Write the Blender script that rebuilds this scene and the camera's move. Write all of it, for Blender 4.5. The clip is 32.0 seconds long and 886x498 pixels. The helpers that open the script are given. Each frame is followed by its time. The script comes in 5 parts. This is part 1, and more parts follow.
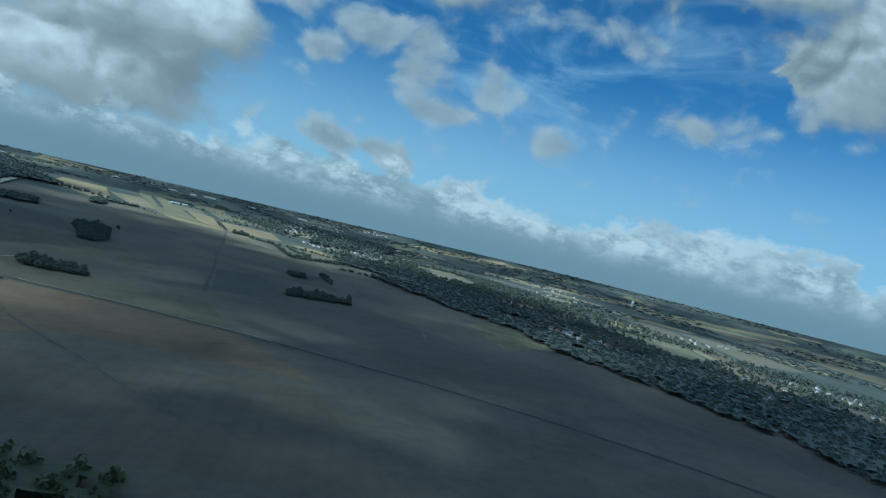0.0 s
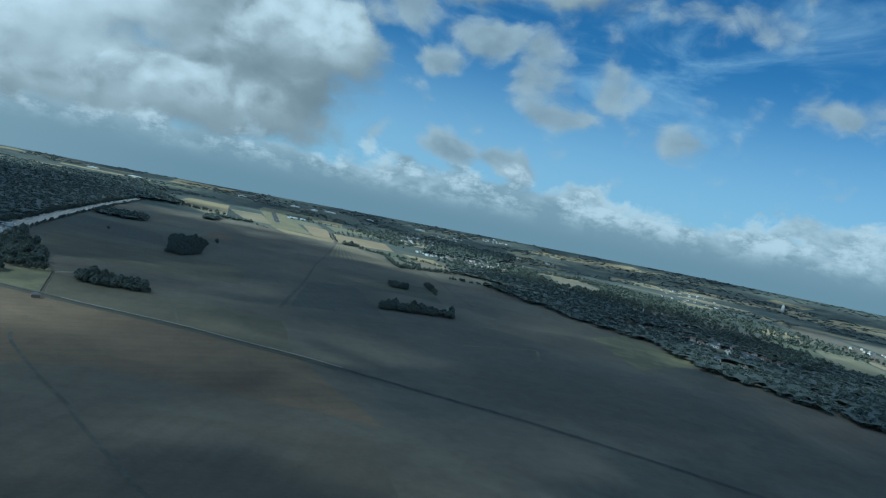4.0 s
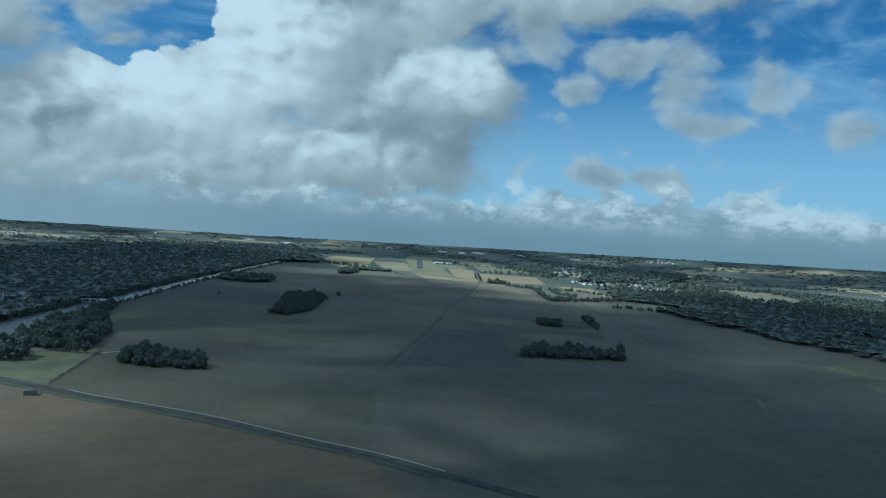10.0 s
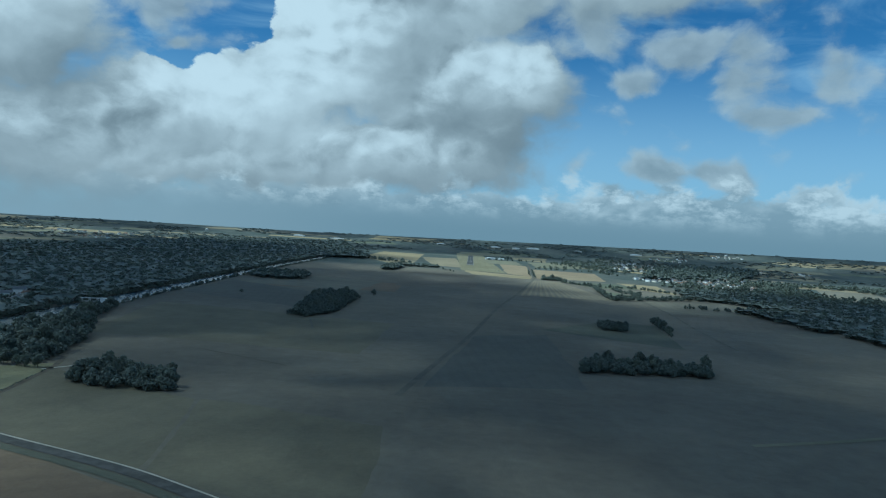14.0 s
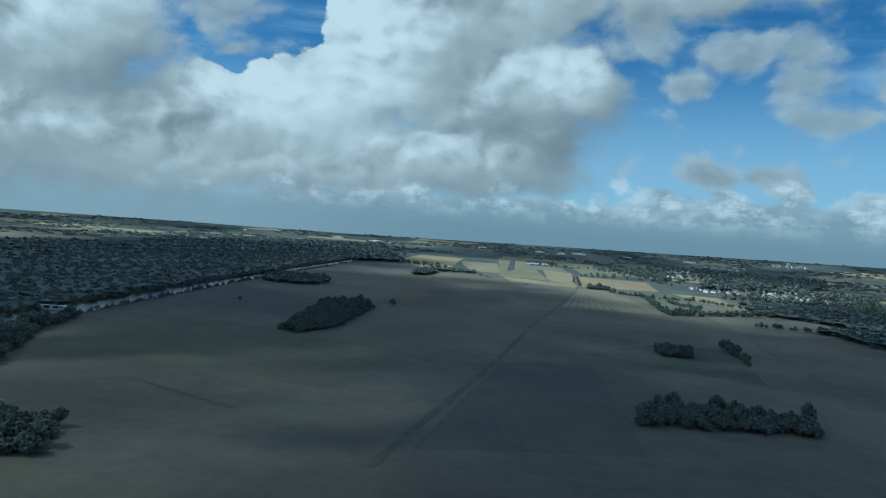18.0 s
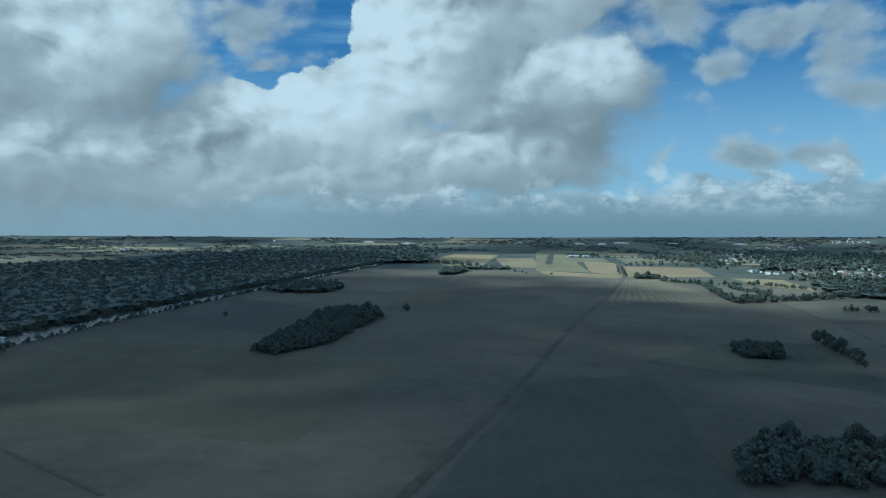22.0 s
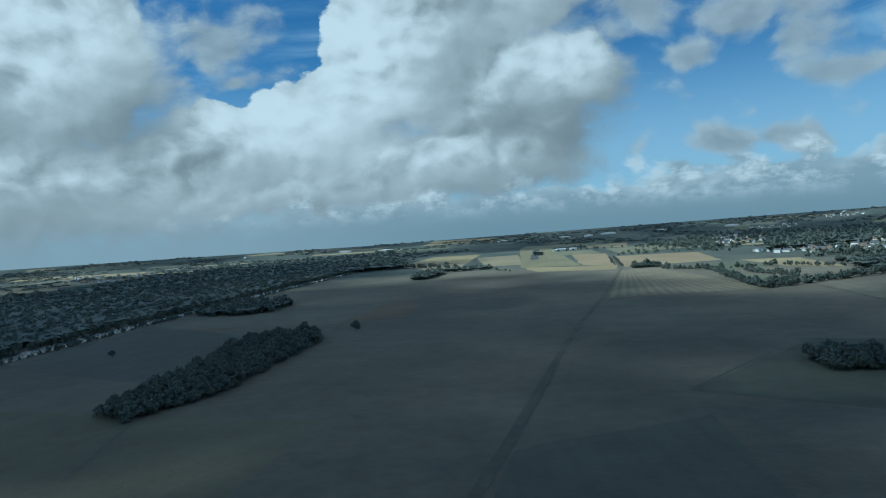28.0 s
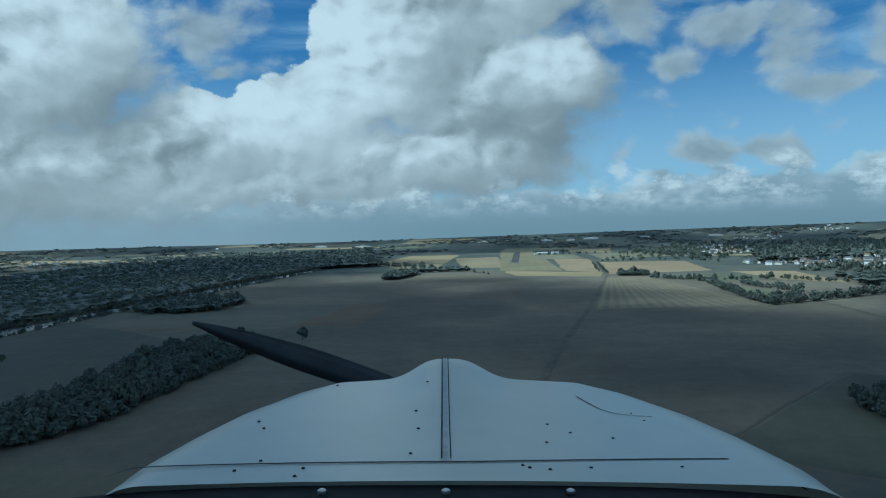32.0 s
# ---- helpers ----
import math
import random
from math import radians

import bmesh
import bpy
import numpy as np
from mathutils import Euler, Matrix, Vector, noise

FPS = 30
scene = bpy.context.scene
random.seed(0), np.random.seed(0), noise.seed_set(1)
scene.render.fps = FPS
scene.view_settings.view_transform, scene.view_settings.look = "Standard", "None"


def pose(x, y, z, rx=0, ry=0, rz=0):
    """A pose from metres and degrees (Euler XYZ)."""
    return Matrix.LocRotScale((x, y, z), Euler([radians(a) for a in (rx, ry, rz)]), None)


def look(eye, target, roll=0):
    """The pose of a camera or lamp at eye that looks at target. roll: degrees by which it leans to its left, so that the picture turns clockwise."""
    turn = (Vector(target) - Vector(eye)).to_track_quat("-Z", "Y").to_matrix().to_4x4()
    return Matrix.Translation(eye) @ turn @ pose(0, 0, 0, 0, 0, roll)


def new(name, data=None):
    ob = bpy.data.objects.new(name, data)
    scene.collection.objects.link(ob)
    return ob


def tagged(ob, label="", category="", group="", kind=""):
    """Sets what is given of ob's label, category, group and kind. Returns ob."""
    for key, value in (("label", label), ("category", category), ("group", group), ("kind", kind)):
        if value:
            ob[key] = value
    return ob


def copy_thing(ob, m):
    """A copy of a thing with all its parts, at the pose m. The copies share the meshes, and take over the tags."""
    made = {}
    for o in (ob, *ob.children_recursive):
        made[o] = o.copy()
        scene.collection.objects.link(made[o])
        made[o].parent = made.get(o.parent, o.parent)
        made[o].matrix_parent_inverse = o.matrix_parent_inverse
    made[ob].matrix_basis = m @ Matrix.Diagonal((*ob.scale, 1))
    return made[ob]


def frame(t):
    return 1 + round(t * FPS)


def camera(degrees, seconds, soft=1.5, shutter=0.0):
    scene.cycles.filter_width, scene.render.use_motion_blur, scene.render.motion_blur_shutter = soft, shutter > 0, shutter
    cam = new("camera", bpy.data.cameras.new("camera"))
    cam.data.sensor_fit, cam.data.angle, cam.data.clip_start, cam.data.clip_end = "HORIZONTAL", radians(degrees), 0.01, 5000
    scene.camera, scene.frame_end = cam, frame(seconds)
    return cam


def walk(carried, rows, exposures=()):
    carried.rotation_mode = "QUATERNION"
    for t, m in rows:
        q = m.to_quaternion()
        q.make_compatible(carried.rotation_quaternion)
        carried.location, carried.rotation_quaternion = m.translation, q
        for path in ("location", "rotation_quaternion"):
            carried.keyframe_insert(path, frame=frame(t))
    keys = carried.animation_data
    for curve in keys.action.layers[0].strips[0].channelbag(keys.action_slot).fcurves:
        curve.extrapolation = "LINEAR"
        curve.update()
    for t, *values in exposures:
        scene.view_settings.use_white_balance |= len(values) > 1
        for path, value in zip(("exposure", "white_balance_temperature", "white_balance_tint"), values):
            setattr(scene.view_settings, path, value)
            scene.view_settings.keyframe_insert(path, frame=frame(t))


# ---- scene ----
cam = camera(65.6, 32.0, soft=1.1)
PATH = [
    (0, (0.7, -2.2, 132.2), (47.52, 86.22, 130.76), 13.92),
    (0.5, (11.5, 12.6, 131.5), (57.43, 101.38, 128.92), 11.50),
    (1, (22.3, 27.3, 130.6), (66.86, 116.80, 127.97), 9.56),
    (1.5, (33.0, 42.2, 129.7), (73.31, 133.62, 126.12), 10.05),
    (2, (43.5, 57.2, 128.7), (81.01, 149.84, 124.83), 12.43),
    (2.5, (53.8, 72.6, 127.7), (89.93, 165.74, 123.95), 13.47),
    (3, (63.6, 88.3, 126.6), (98.60, 181.88, 123.23), 12.44),
    (3.5, (72.9, 104.4, 125.5), (105.71, 198.77, 121.70), 11.71),
    (5.5, (104.0, 172.1, 122.3), (126.39, 269.48, 118.13), 11.64),
    (6, (112.2, 189.1, 120.8), (131.93, 287.01, 116.40), 10.74),
    (6.5, (119.8, 206.3, 119.1), (137.03, 304.67, 115.11), 8.99),
    (7, (126.7, 223.5, 117.3), (141.59, 322.30, 113.70), 8.45),
    (7.5, (132.7, 240.6, 115.4), (145.35, 339.72, 111.78), 5.86),
    (8, (138.0, 257.3, 113.4), (148.06, 356.79, 110.92), 3.23),
    (8.5, (142.4, 273.5, 111.5), (150.67, 373.18, 109.44), 2.17),
    (9, (146.1, 289.2, 109.7), (154.01, 388.82, 107.60), 2.00),
    (9.5, (149.2, 304.3, 107.9), (157.15, 403.97, 106.13), 2.27),
    (10, (152.0, 319.1, 106.3), (159.58, 418.85, 104.78), 3.99),
    (10.5, (154.6, 333.9, 104.9), (161.29, 433.63, 103.28), 4.40),
    (11, (157.1, 348.6, 103.6), (162.26, 448.43, 101.78), 3.92),
    (11.5, (159.5, 363.4, 102.4), (163.23, 463.28, 100.10), 2.40),
    (12, (162.0, 378.3, 101.5), (164.19, 478.25, 99.31), 0.76),
    (12.5, (164.7, 393.3, 100.9), (165.93, 493.32, 99.00), 0.81),
    (13, (167.5, 408.6, 100.5), (167.58, 508.60, 98.79), 1.34),
    (13.5, (170.4, 424.1, 100.3), (170.35, 524.05, 97.62), 4.01),
    (14, (173.2, 439.8, 100.3), (172.85, 539.76, 97.71), 3.71),
    (14.5, (176.0, 455.8, 100.3), (175.29, 555.78, 98.41), 1.74),
    (16.5, (186.3, 521.1, 100.5), (183.82, 621.06, 98.59), 3.45),
    (17, (188.7, 537.7, 100.3), (184.71, 637.61, 97.74), 3.63),
    (17.5, (191.1, 554.6, 99.8), (185.85, 654.39, 97.47), 3.90),
    (18, (193.5, 571.6, 99.0), (186.46, 671.30, 96.48), 4.38),
    (18.5, (195.6, 588.7, 98.0), (188.48, 688.45, 95.26), 3.97),
    (19, (197.7, 606.0, 96.8), (190.34, 705.69, 94.51), 2.94),
    (19.5, (199.6, 623.2, 95.4), (190.45, 722.72, 93.36), 3.03),
    (20, (201.3, 640.2, 94.0), (190.89, 739.66, 91.54), 3.21),
    (20.5, (202.9, 657.2, 92.5), (191.61, 756.55, 89.91), 1.35),
    (21, (204.3, 674.0, 91.0), (192.11, 773.26, 88.37), -0.98),
    (21.5, (205.6, 690.7, 89.5), (192.67, 789.81, 86.57), -0.76),
    (22, (206.7, 707.1, 88.0), (193.97, 806.29, 85.39), 0.56),
    (22.5, (207.7, 723.3, 86.5), (195.10, 822.51, 84.11), 1.37),
    (23, (208.5, 739.3, 85.1), (195.81, 838.46, 82.94), 0.96),
    (23.5, (209.3, 755.0, 83.6), (196.48, 854.19, 81.14), 2.37),
    (24, (210.0, 770.6, 82.2), (198.17, 869.92, 80.44), 0.92),
    (24.5, (210.5, 786.2, 80.9), (199.74, 885.57, 79.25), 0.83),
    (25, (210.6, 801.7, 79.7), (200.05, 901.14, 78.35), -1.23),
    (25.5, (211.1, 814.0, 78.9), (199.42, 913.33, 77.55), -1.93),
    (27.5, (211.5, 861.7, 76.5), (199.77, 961.02, 75.26), -2.93),
    (28, (211.4, 873.2, 76.0), (200.83, 972.65, 74.03), -3.67),
    (28.5, (211.5, 884.6, 75.5), (201.90, 984.07, 72.23), -2.55),
    (29, (211.6, 895.7, 75.2), (204.01, 995.31, 71.07), -3.52),
    (29.5, (211.8, 906.5, 74.9), (203.90, 1006.08, 71.32), -5.55),
    (30, (212.2, 916.9, 74.7), (201.18, 1016.24, 71.52), -2.81),
    (30.5, (212.6, 927.0, 74.4), (200.94, 1026.30, 71.56), 0.71),
    (31, (213.1, 936.9, 74.1), (201.77, 1036.23, 71.61), 1.28),
    (31.5, (213.7, 946.6, 73.8), (204.51, 1046.14, 71.51), 1.08),
    (32, (214.1, 956.1, 73.6), (206.23, 1055.74, 71.41), -1.44),
]
walk(cam, [(t, look(eye, target, roll)) for t, eye, target, roll in PATH], ((0, 0.17, 4700, -12), (32, 0.17, 4800, -11)))

# ---------- world, sun, exposure ----------
SUN_EL, SUN_AZ = 48.0, -102.0          # degrees; azimuth clockwise from +y
sun_dir = Vector((math.sin(radians(SUN_AZ)) * math.cos(radians(SUN_EL)), math.cos(radians(SUN_AZ)) * math.cos(radians(SUN_EL)), math.sin(radians(SUN_EL))))
scene.view_settings.exposure = 0.0


class Nodes:
    """Short hand for building node trees."""

    def __init__(self, tree):
        self.tree = tree
        tree.nodes.clear()

    def add(self, kind, **sets):
        node = self.tree.nodes.new(kind)
        for key, value in sets.items():
            setattr(node, key, value)
        return node

    def put(self, socket, value):
        if isinstance(value, bpy.types.NodeSocket):
            self.tree.links.new(value, socket)
        elif value is not None:
            socket.default_value = value

    def math(self, op, a, b=None, c=None, clamp=False):
        node = self.add("ShaderNodeMath", operation=op, use_clamp=clamp)
        for socket, value in zip(node.inputs, (a, b, c)):
            self.put(socket, value)
        return node.outputs[0]

    def ramp(self, x, low, high, to_low=0.0, to_high=1.0):
        node = self.add("ShaderNodeMapRange", interpolation_type="SMOOTHSTEP")
        for socket, value in zip(node.inputs, (x, low, high, to_low, to_high)):
            self.put(socket, value)
        return node.outputs[0]

    def mix(self, fac, a, b, mode="MIX"):
        node = self.add("ShaderNodeMix", data_type="RGBA", blend_type=mode)
        self.put(node.inputs[0], fac)
        self.put(node.inputs[6], a if isinstance(a, bpy.types.NodeSocket) else (*a, 1.0))
        self.put(node.inputs[7], b if isinstance(b, bpy.types.NodeSocket) else (*b, 1.0))
        return node.outputs[2]

    def noise(self, vector, scale, detail=4.0, rough=0.55, distort=0.0):
        node = self.add("ShaderNodeTexNoise")
        self.put(node.inputs["Vector"], vector)
        node.inputs["Scale"].default_value = scale
        node.inputs["Detail"].default_value = detail
        node.inputs["Roughness"].default_value = rough
        node.inputs["Distortion"].default_value = distort
        return node.outputs["Fac"]


def make_sky():
    world = bpy.data.worlds.new("sky")
    scene.world = world
    world.use_nodes = True
    n = Nodes(world.node_tree)
    way = n.add("ShaderNodeTexCoord").outputs["Generated"]
    sep = n.add("ShaderNodeSeparateXYZ")
    n.put(sep.inputs[0], way)
    x, y, z = sep.outputs
    az = n.math("ARCTAN2", x, y)
    el = n.math("ARCSINE", z)
    sky = n.add("ShaderNodeTexSky", sky_type="NISHITA", sun_disc=False, sun_elevation=radians(SUN_EL), sun_rotation=radians(SUN_AZ))
    sky.air_density, sky.dust_density, sky.ozone_density = 1.0, 0.5, 2.5
    blue = n.mix(1.0, sky.outputs[0], SKY_TINT, "MULTIPLY")
    blue = n.mix(1.0, blue, (SKY_GAIN, SKY_GAIN, SKY_GAIN), "MULTIPLY")

    # cloud fields live on azimuth and elevation, bent by a rolling noise so that no outline stays smooth
    flat = n.add("ShaderNodeCombineXYZ")
    n.put(flat.inputs[0], az)
    n.put(flat.inputs[1], n.math("MULTIPLY", el, 1.3))
    bend = n.add("ShaderNodeTexNoise")
    n.put(bend.inputs["Vector"], flat.outputs[0])
    bend.inputs["Scale"].default_value, bend.inputs["Detail"].default_value, bend.inputs["Roughness"].default_value = 6.0, 7.0, 0.54
    bent = n.add("ShaderNodeSeparateXYZ")
    n.put(bent.inputs[0], bend.outputs["Color"])
    wa = n.math("ADD", az, n.math("MULTIPLY_ADD", bent.outputs[0], 0.15, -0.075))
    we = n.math("ADD", el, n.math("MULTIPLY_ADD", bent.outputs[1], 0.10, -0.05))
    puffs = []

    def puff(a, e, w, h, amp=1.0):
        puffs.append((a, e, w, h, amp))

    # the great cumulus ahead
    puff(-0.130, 0.27, 0.125, 0.125, 1.10)
    puff(-0.14, 0.40, 0.125, 0.10, 1.00)
    puff(-0.225, 0.195, 0.085, 0.060, 1.00)
    puff(-0.290, 0.160, 0.080, 0.048, 1.00)
    puff(-0.02, 0.20, 0.13, 0.10, 0.98)
    puff(0.075, 0.215, 0.085, 0.070, 0.95)
    puff(0.05, 0.145, 0.080, 0.050, 0.85)
    puff(0.02, 0.34, 0.11, 0.09, 0.86)
    puff(0.15, 0.37, 0.14, 0.075, 0.80)
    puff(0.26, 0.365, 0.14, 0.060, 0.86)
    puff(0.40, 0.365, 0.12, 0.060, 0.92)
    puff(0.48, 0.46, 0.12, 0.060, 0.74)
    puff(-0.06, 0.105, 0.20, 0.055, 0.95)
    puff(-0.27, 0.085, 0.22, 0.065, 0.95)
    # cumulus bank on its left
    puff(-0.385, 0.140, 0.10, 0.055, 1.00)
    puff(-0.29, 0.130, 0.12, 0.060, 0.95)
    puff(-0.60, 0.25, 0.14, 0.12, 1.10)
    puff(-0.86, 0.24, 0.22, 0.22, 1.10)
    puff(-0.62, 0.09, 0.34, 0.085, 0.95)
    puff(0.66, 0.43, 0.15, 0.060, 0.72)
    puff(1.00, 0.34, 0.13, 0.08, 0.86)
    puff(0.86, 0.42, 0.12, 0.05, 0.75)
    puff(1.18, 0.20, 0.12, 0.09, 0.80)
    scraps = []

    def scrap(a, e, w, h, amp=1.0):
        scraps.append((a, e, w, h, amp))

    # scattered small clouds over the blue
    scrap(0.40, 0.270, 0.035, 0.045, 0.66)
    scrap(0.395, 0.215, 0.035, 0.035, 0.66)
    scrap(0.437, 0.170, 0.035, 0.025, 0.66)
    scrap(0.49, 0.215, 0.040, 0.030, 0.66)
    scrap(0.279, 0.103, 0.046, 0.022, 0.86)
    scrap(0.363, 0.103, 0.046, 0.018, 0.78)
    scrap(0.315, 0.275, 0.060, 0.030, 0.72)
    scrap(0.247, 0.225, 0.050, 0.025, 0.64)
    scrap(0.20, 0.305, 0.070, 0.045, 0.66)
    scrap(0.60, 0.155, 0.040, 0.022, 0.60)
    scrap(0.80, 0.24, 0.10, 0.025, 0.55)
    scrap(0.62, 0.33, 0.09, 0.022, 0.55)
    scrap(-0.40, 0.285, 0.060, 0.045, 0.62)
    scrap(-0.355, 0.225, 0.035, 0.020, 0.60)

    def heaps(a, e, group, beyond=True):
        total = None
        for pa, pe, w, h, amp in group:
            u = n.math("MULTIPLY_ADD", a, 1.0 / w, -pa / w)
            v = n.math("MULTIPLY_ADD", e, 1.0 / h, -pe / h)
            d = n.math("MULTIPLY_ADD", v, v, n.math("MULTIPLY", u, u))
            one = n.math("MULTIPLY", n.math("EXPONENT", n.math("MULTIPLY", d, -0.7)), amp)
            total = one if total is None else n.math("SMOOTH_MAX", total, one, 0.25)
        if not beyond:
            return total
        # beyond the view the sky keeps on in broken cumulus
        side = n.ramp(n.math("ABSOLUTE", n.math("ADD", a, -0.1)), 1.0, 1.4)
        high = n.ramp(e, 0.45, 0.65)
        return n.math("MAXIMUM", total, n.math("MULTIPLY", n.math("MAXIMUM", side, high), broad))

    broad = n.ramp(n.noise(flat.outputs[0], 3.2, 3.0, 0.5), 0.42, 0.62, 0.0, 0.9)
    shape = heaps(wa, we, puffs)
    shade_side = heaps(n.math("ADD", wa, -0.090), n.math("ADD", we, 0.075), puffs)

    def billow(vector):
        """Cauliflower heads of two sizes with a ragged grain."""
        total = n.math("MULTIPLY", n.noise(vector, 20.0, 8.0, 0.62, 0.2), 0.55)
        for scale, share in ((13.0, 0.32), (31.0, 0.18)):
            cell = n.add("ShaderNodeTexVoronoi", feature="SMOOTH_F1", voronoi_dimensions="2D")
            n.put(cell.inputs["Vector"], vector)
            cell.inputs["Scale"].default_value = scale
            cell.inputs["Smoothness"].default_value = 0.35
            total = n.math("ADD", total, n.math("MULTIPLY_ADD", cell.outputs["Distance"], -share * 1.1, share))
        return total

    rolled = n.add("ShaderNodeVectorMath", operation="MULTIPLY_ADD")
    n.put(rolled.inputs[0], bend.outputs["Color"])
    rolled.inputs[1].default_value = (0.09, 0.09, 0.0)
    n.put(rolled.inputs[2], flat.outputs[0])
    nudge = n.add("ShaderNodeVectorMath", operation="ADD")
    n.put(nudge.inputs[0], rolled.outputs[0])
    nudge.inputs[1].default_value = (-0.014, 0.018, 0)
    fine = billow(rolled.outputs[0])
    fine_relief = n.math("SUBTRACT", fine, billow(nudge.outputs[0]))
    dense = n.math("ADD", shape, n.math("MULTIPLY_ADD", fine, 0.62, -0.36))
    relief = n.math("SUBTRACT", shape, shade_side)
    rim = n.math("SUBTRACT", shape, heaps(n.math("ADD", wa, -0.028), n.math("ADD", we, 0.026), puffs))
    # crisp on the sunny side, soft and ragged on the lee side
    soft = n.ramp(rim, -0.06, 0.10, 0.17, 0.030)
    mask = n.ramp(dense, n.math("SUBTRACT", 0.47, soft), n.math("ADD", 0.47, soft))
    light = n.math("MULTIPLY_ADD", relief, 0.42, 0.46)
    light = n.math("ADD", light, n.math("MULTIPLY", rim, 0.95))
    light = n.math("ADD", light, n.math("MULTIPLY", fine_relief, n.ramp(rim, -0.10, 0.12, 0.50, 1.9)))
    light = n.math("ADD", light, n.math("MULTIPLY_ADD", n.noise(flat.outputs[0], 5.0, 4.0, 0.5), 0.6, -0.27))
    # heads that stand in the sun, and hollows in the lee of them
    for pa, pe, w, h, amp in ((0.085, 0.250, 0.055, 0.036, 0.42), (-0.20, 0.27, 0.065, 0.10, 0.34), (-0.19, 0.16, 0.07, 0.05, 0.16), (-0.385, 0.180, 0.06, 0.022, 0.36), (-0.06, 0.20, 0.06, 0.09, -0.04),
                              (0.07, 0.145, 0.09, 0.040, -0.34), (-0.60, 0.16, 0.14, 0.08, -0.10), (0.22, 0.36, 0.16, 0.06, -0.12), (0.95, 0.37, 0.26, 0.13, -0.30), (-0.60, 0.27, 0.15, 0.09, 0.14)):
        u = n.math("MULTIPLY_ADD", wa, 1.0 / w, -pa / w)
        v = n.math("MULTIPLY_ADD", we, 1.0 / h, -pe / h)
        d = n.math("MULTIPLY_ADD", v, v, n.math("MULTIPLY", u, u))
        light = n.math("MULTIPLY_ADD", n.math("EXPONENT", n.math("MULTIPLY", d, -0.8)), amp, light)
    light = n.math("MULTIPLY", light, n.ramp(el, 0.03, 0.17, 0.72, 1.0))
    cloud = n.mix(n.ramp(light, -0.27, 1.38), CLOUD_GREY, CLOUD_WHITE)
    # thin veils of high cloud
    drift = n.add("ShaderNodeMapping")
    drift.inputs["Rotation"].default_value = (0, 0, 0.30)
    drift.inputs["Scale"].default_value = (1.6, 3.6, 1.0)
    n.put(drift.inputs[0], flat.outputs[0])
    veil = n.ramp(n.noise(drift.outputs[0], 2.6, 6.0, 0.58, 0.9), 0.42, 0.80, 0.0, 0.60)
    low_veil = n.ramp(el, 0.07, 0.28, 0.62, 0.0)
    blue = n.mix(n.math("MAXIMUM", veil, low_veil), blue, VEIL)
    # ragged scraps of thinner cloud
    scrap_shape = n.math("ADD", heaps(wa, we, scraps, False), n.math("MULTIPLY_ADD", fine, 1.15, -0.66))
    scrap_tone = n.math("MULTIPLY_ADD", fine_relief, 0.8, n.ramp(scrap_shape, 0.30, 0.85, 0.42, 0.22))
    blue = n.mix(n.ramp(scrap_shape, 0.16, 0.62, 0.0, 0.85), blue, n.mix(scrap_tone, CLOUD_GREY, CLOUD_WHITE))
    colour = n.mix(mask, blue, cloud)
    # the far bank of cumulus along the horizon: lumpy bright tops, blue-grey below
    heap = n.add("ShaderNodeMapping")
    heap.inputs["Scale"].default_value = (1.0, 1.25, 1.0)
    n.put(heap.inputs[0], flat.outputs[0])
    lump = n.noise(heap.outputs[0], 11.0, 8.0, 0.60, 0.3)
    swell = n.noise(heap.outputs[0], 3.6, 2.0, 0.5)
    top = n.math("ADD", n.math("MULTIPLY_ADD", lump, 0.13, -0.005), n.math("MULTIPLY_ADD", swell, 0.10, -0.025))
    top = n.math("MULTIPLY", top, n.ramp(az, -0.25, 0.10, 0.62, 1.0))
    depth = n.math("ADD", n.math("SUBTRACT", top, el), n.math("MULTIPLY_ADD", fine, 0.09, -0.045))
    bank = n.math("MULTIPLY", n.ramp(depth, 0.0, 0.024, 0.0, 0.94), n.ramp(az, -0.60, -0.30))
    crest = n.math("MULTIPLY", n.ramp(depth, 0.0, 0.060, 1.0, 0.0), n.math("MULTIPLY", n.ramp(n.noise(heap.outputs[0], 6.0, 5.0), 0.40, 0.60, 0.15, 1.0), n.ramp(az, -0.10, 0.22, 0.30, 1.0)))
    streak = n.ramp(n.noise(heap.outputs[0], 17.0, 7.0, 0.64), 0.42, 0.64, 0.0, 0.80)
    bank_light = n.math("MAXIMUM", crest, n.math("MULTIPLY", streak, n.ramp(el, 0.012, 0.055)))
    colour = n.mix(bank, colour, n.mix(bank_light, BANK_GREY, CLOUD_WHITE))
    # murk over the horizon
    murk = n.ramp(el, 0.0, 0.050, 0.88, 0.0)
    colour = n.mix(murk, colour, n.mix(n.ramp(az, -0.45, 0.0), MURK_PALE, MURK))
    back = n.add("ShaderNodeBackground")
    n.put(back.inputs[0], colour)
    back.inputs[1].default_value = 1.0
    n.put(n.add("ShaderNodeOutputWorld").inputs[0], back.outputs[0])


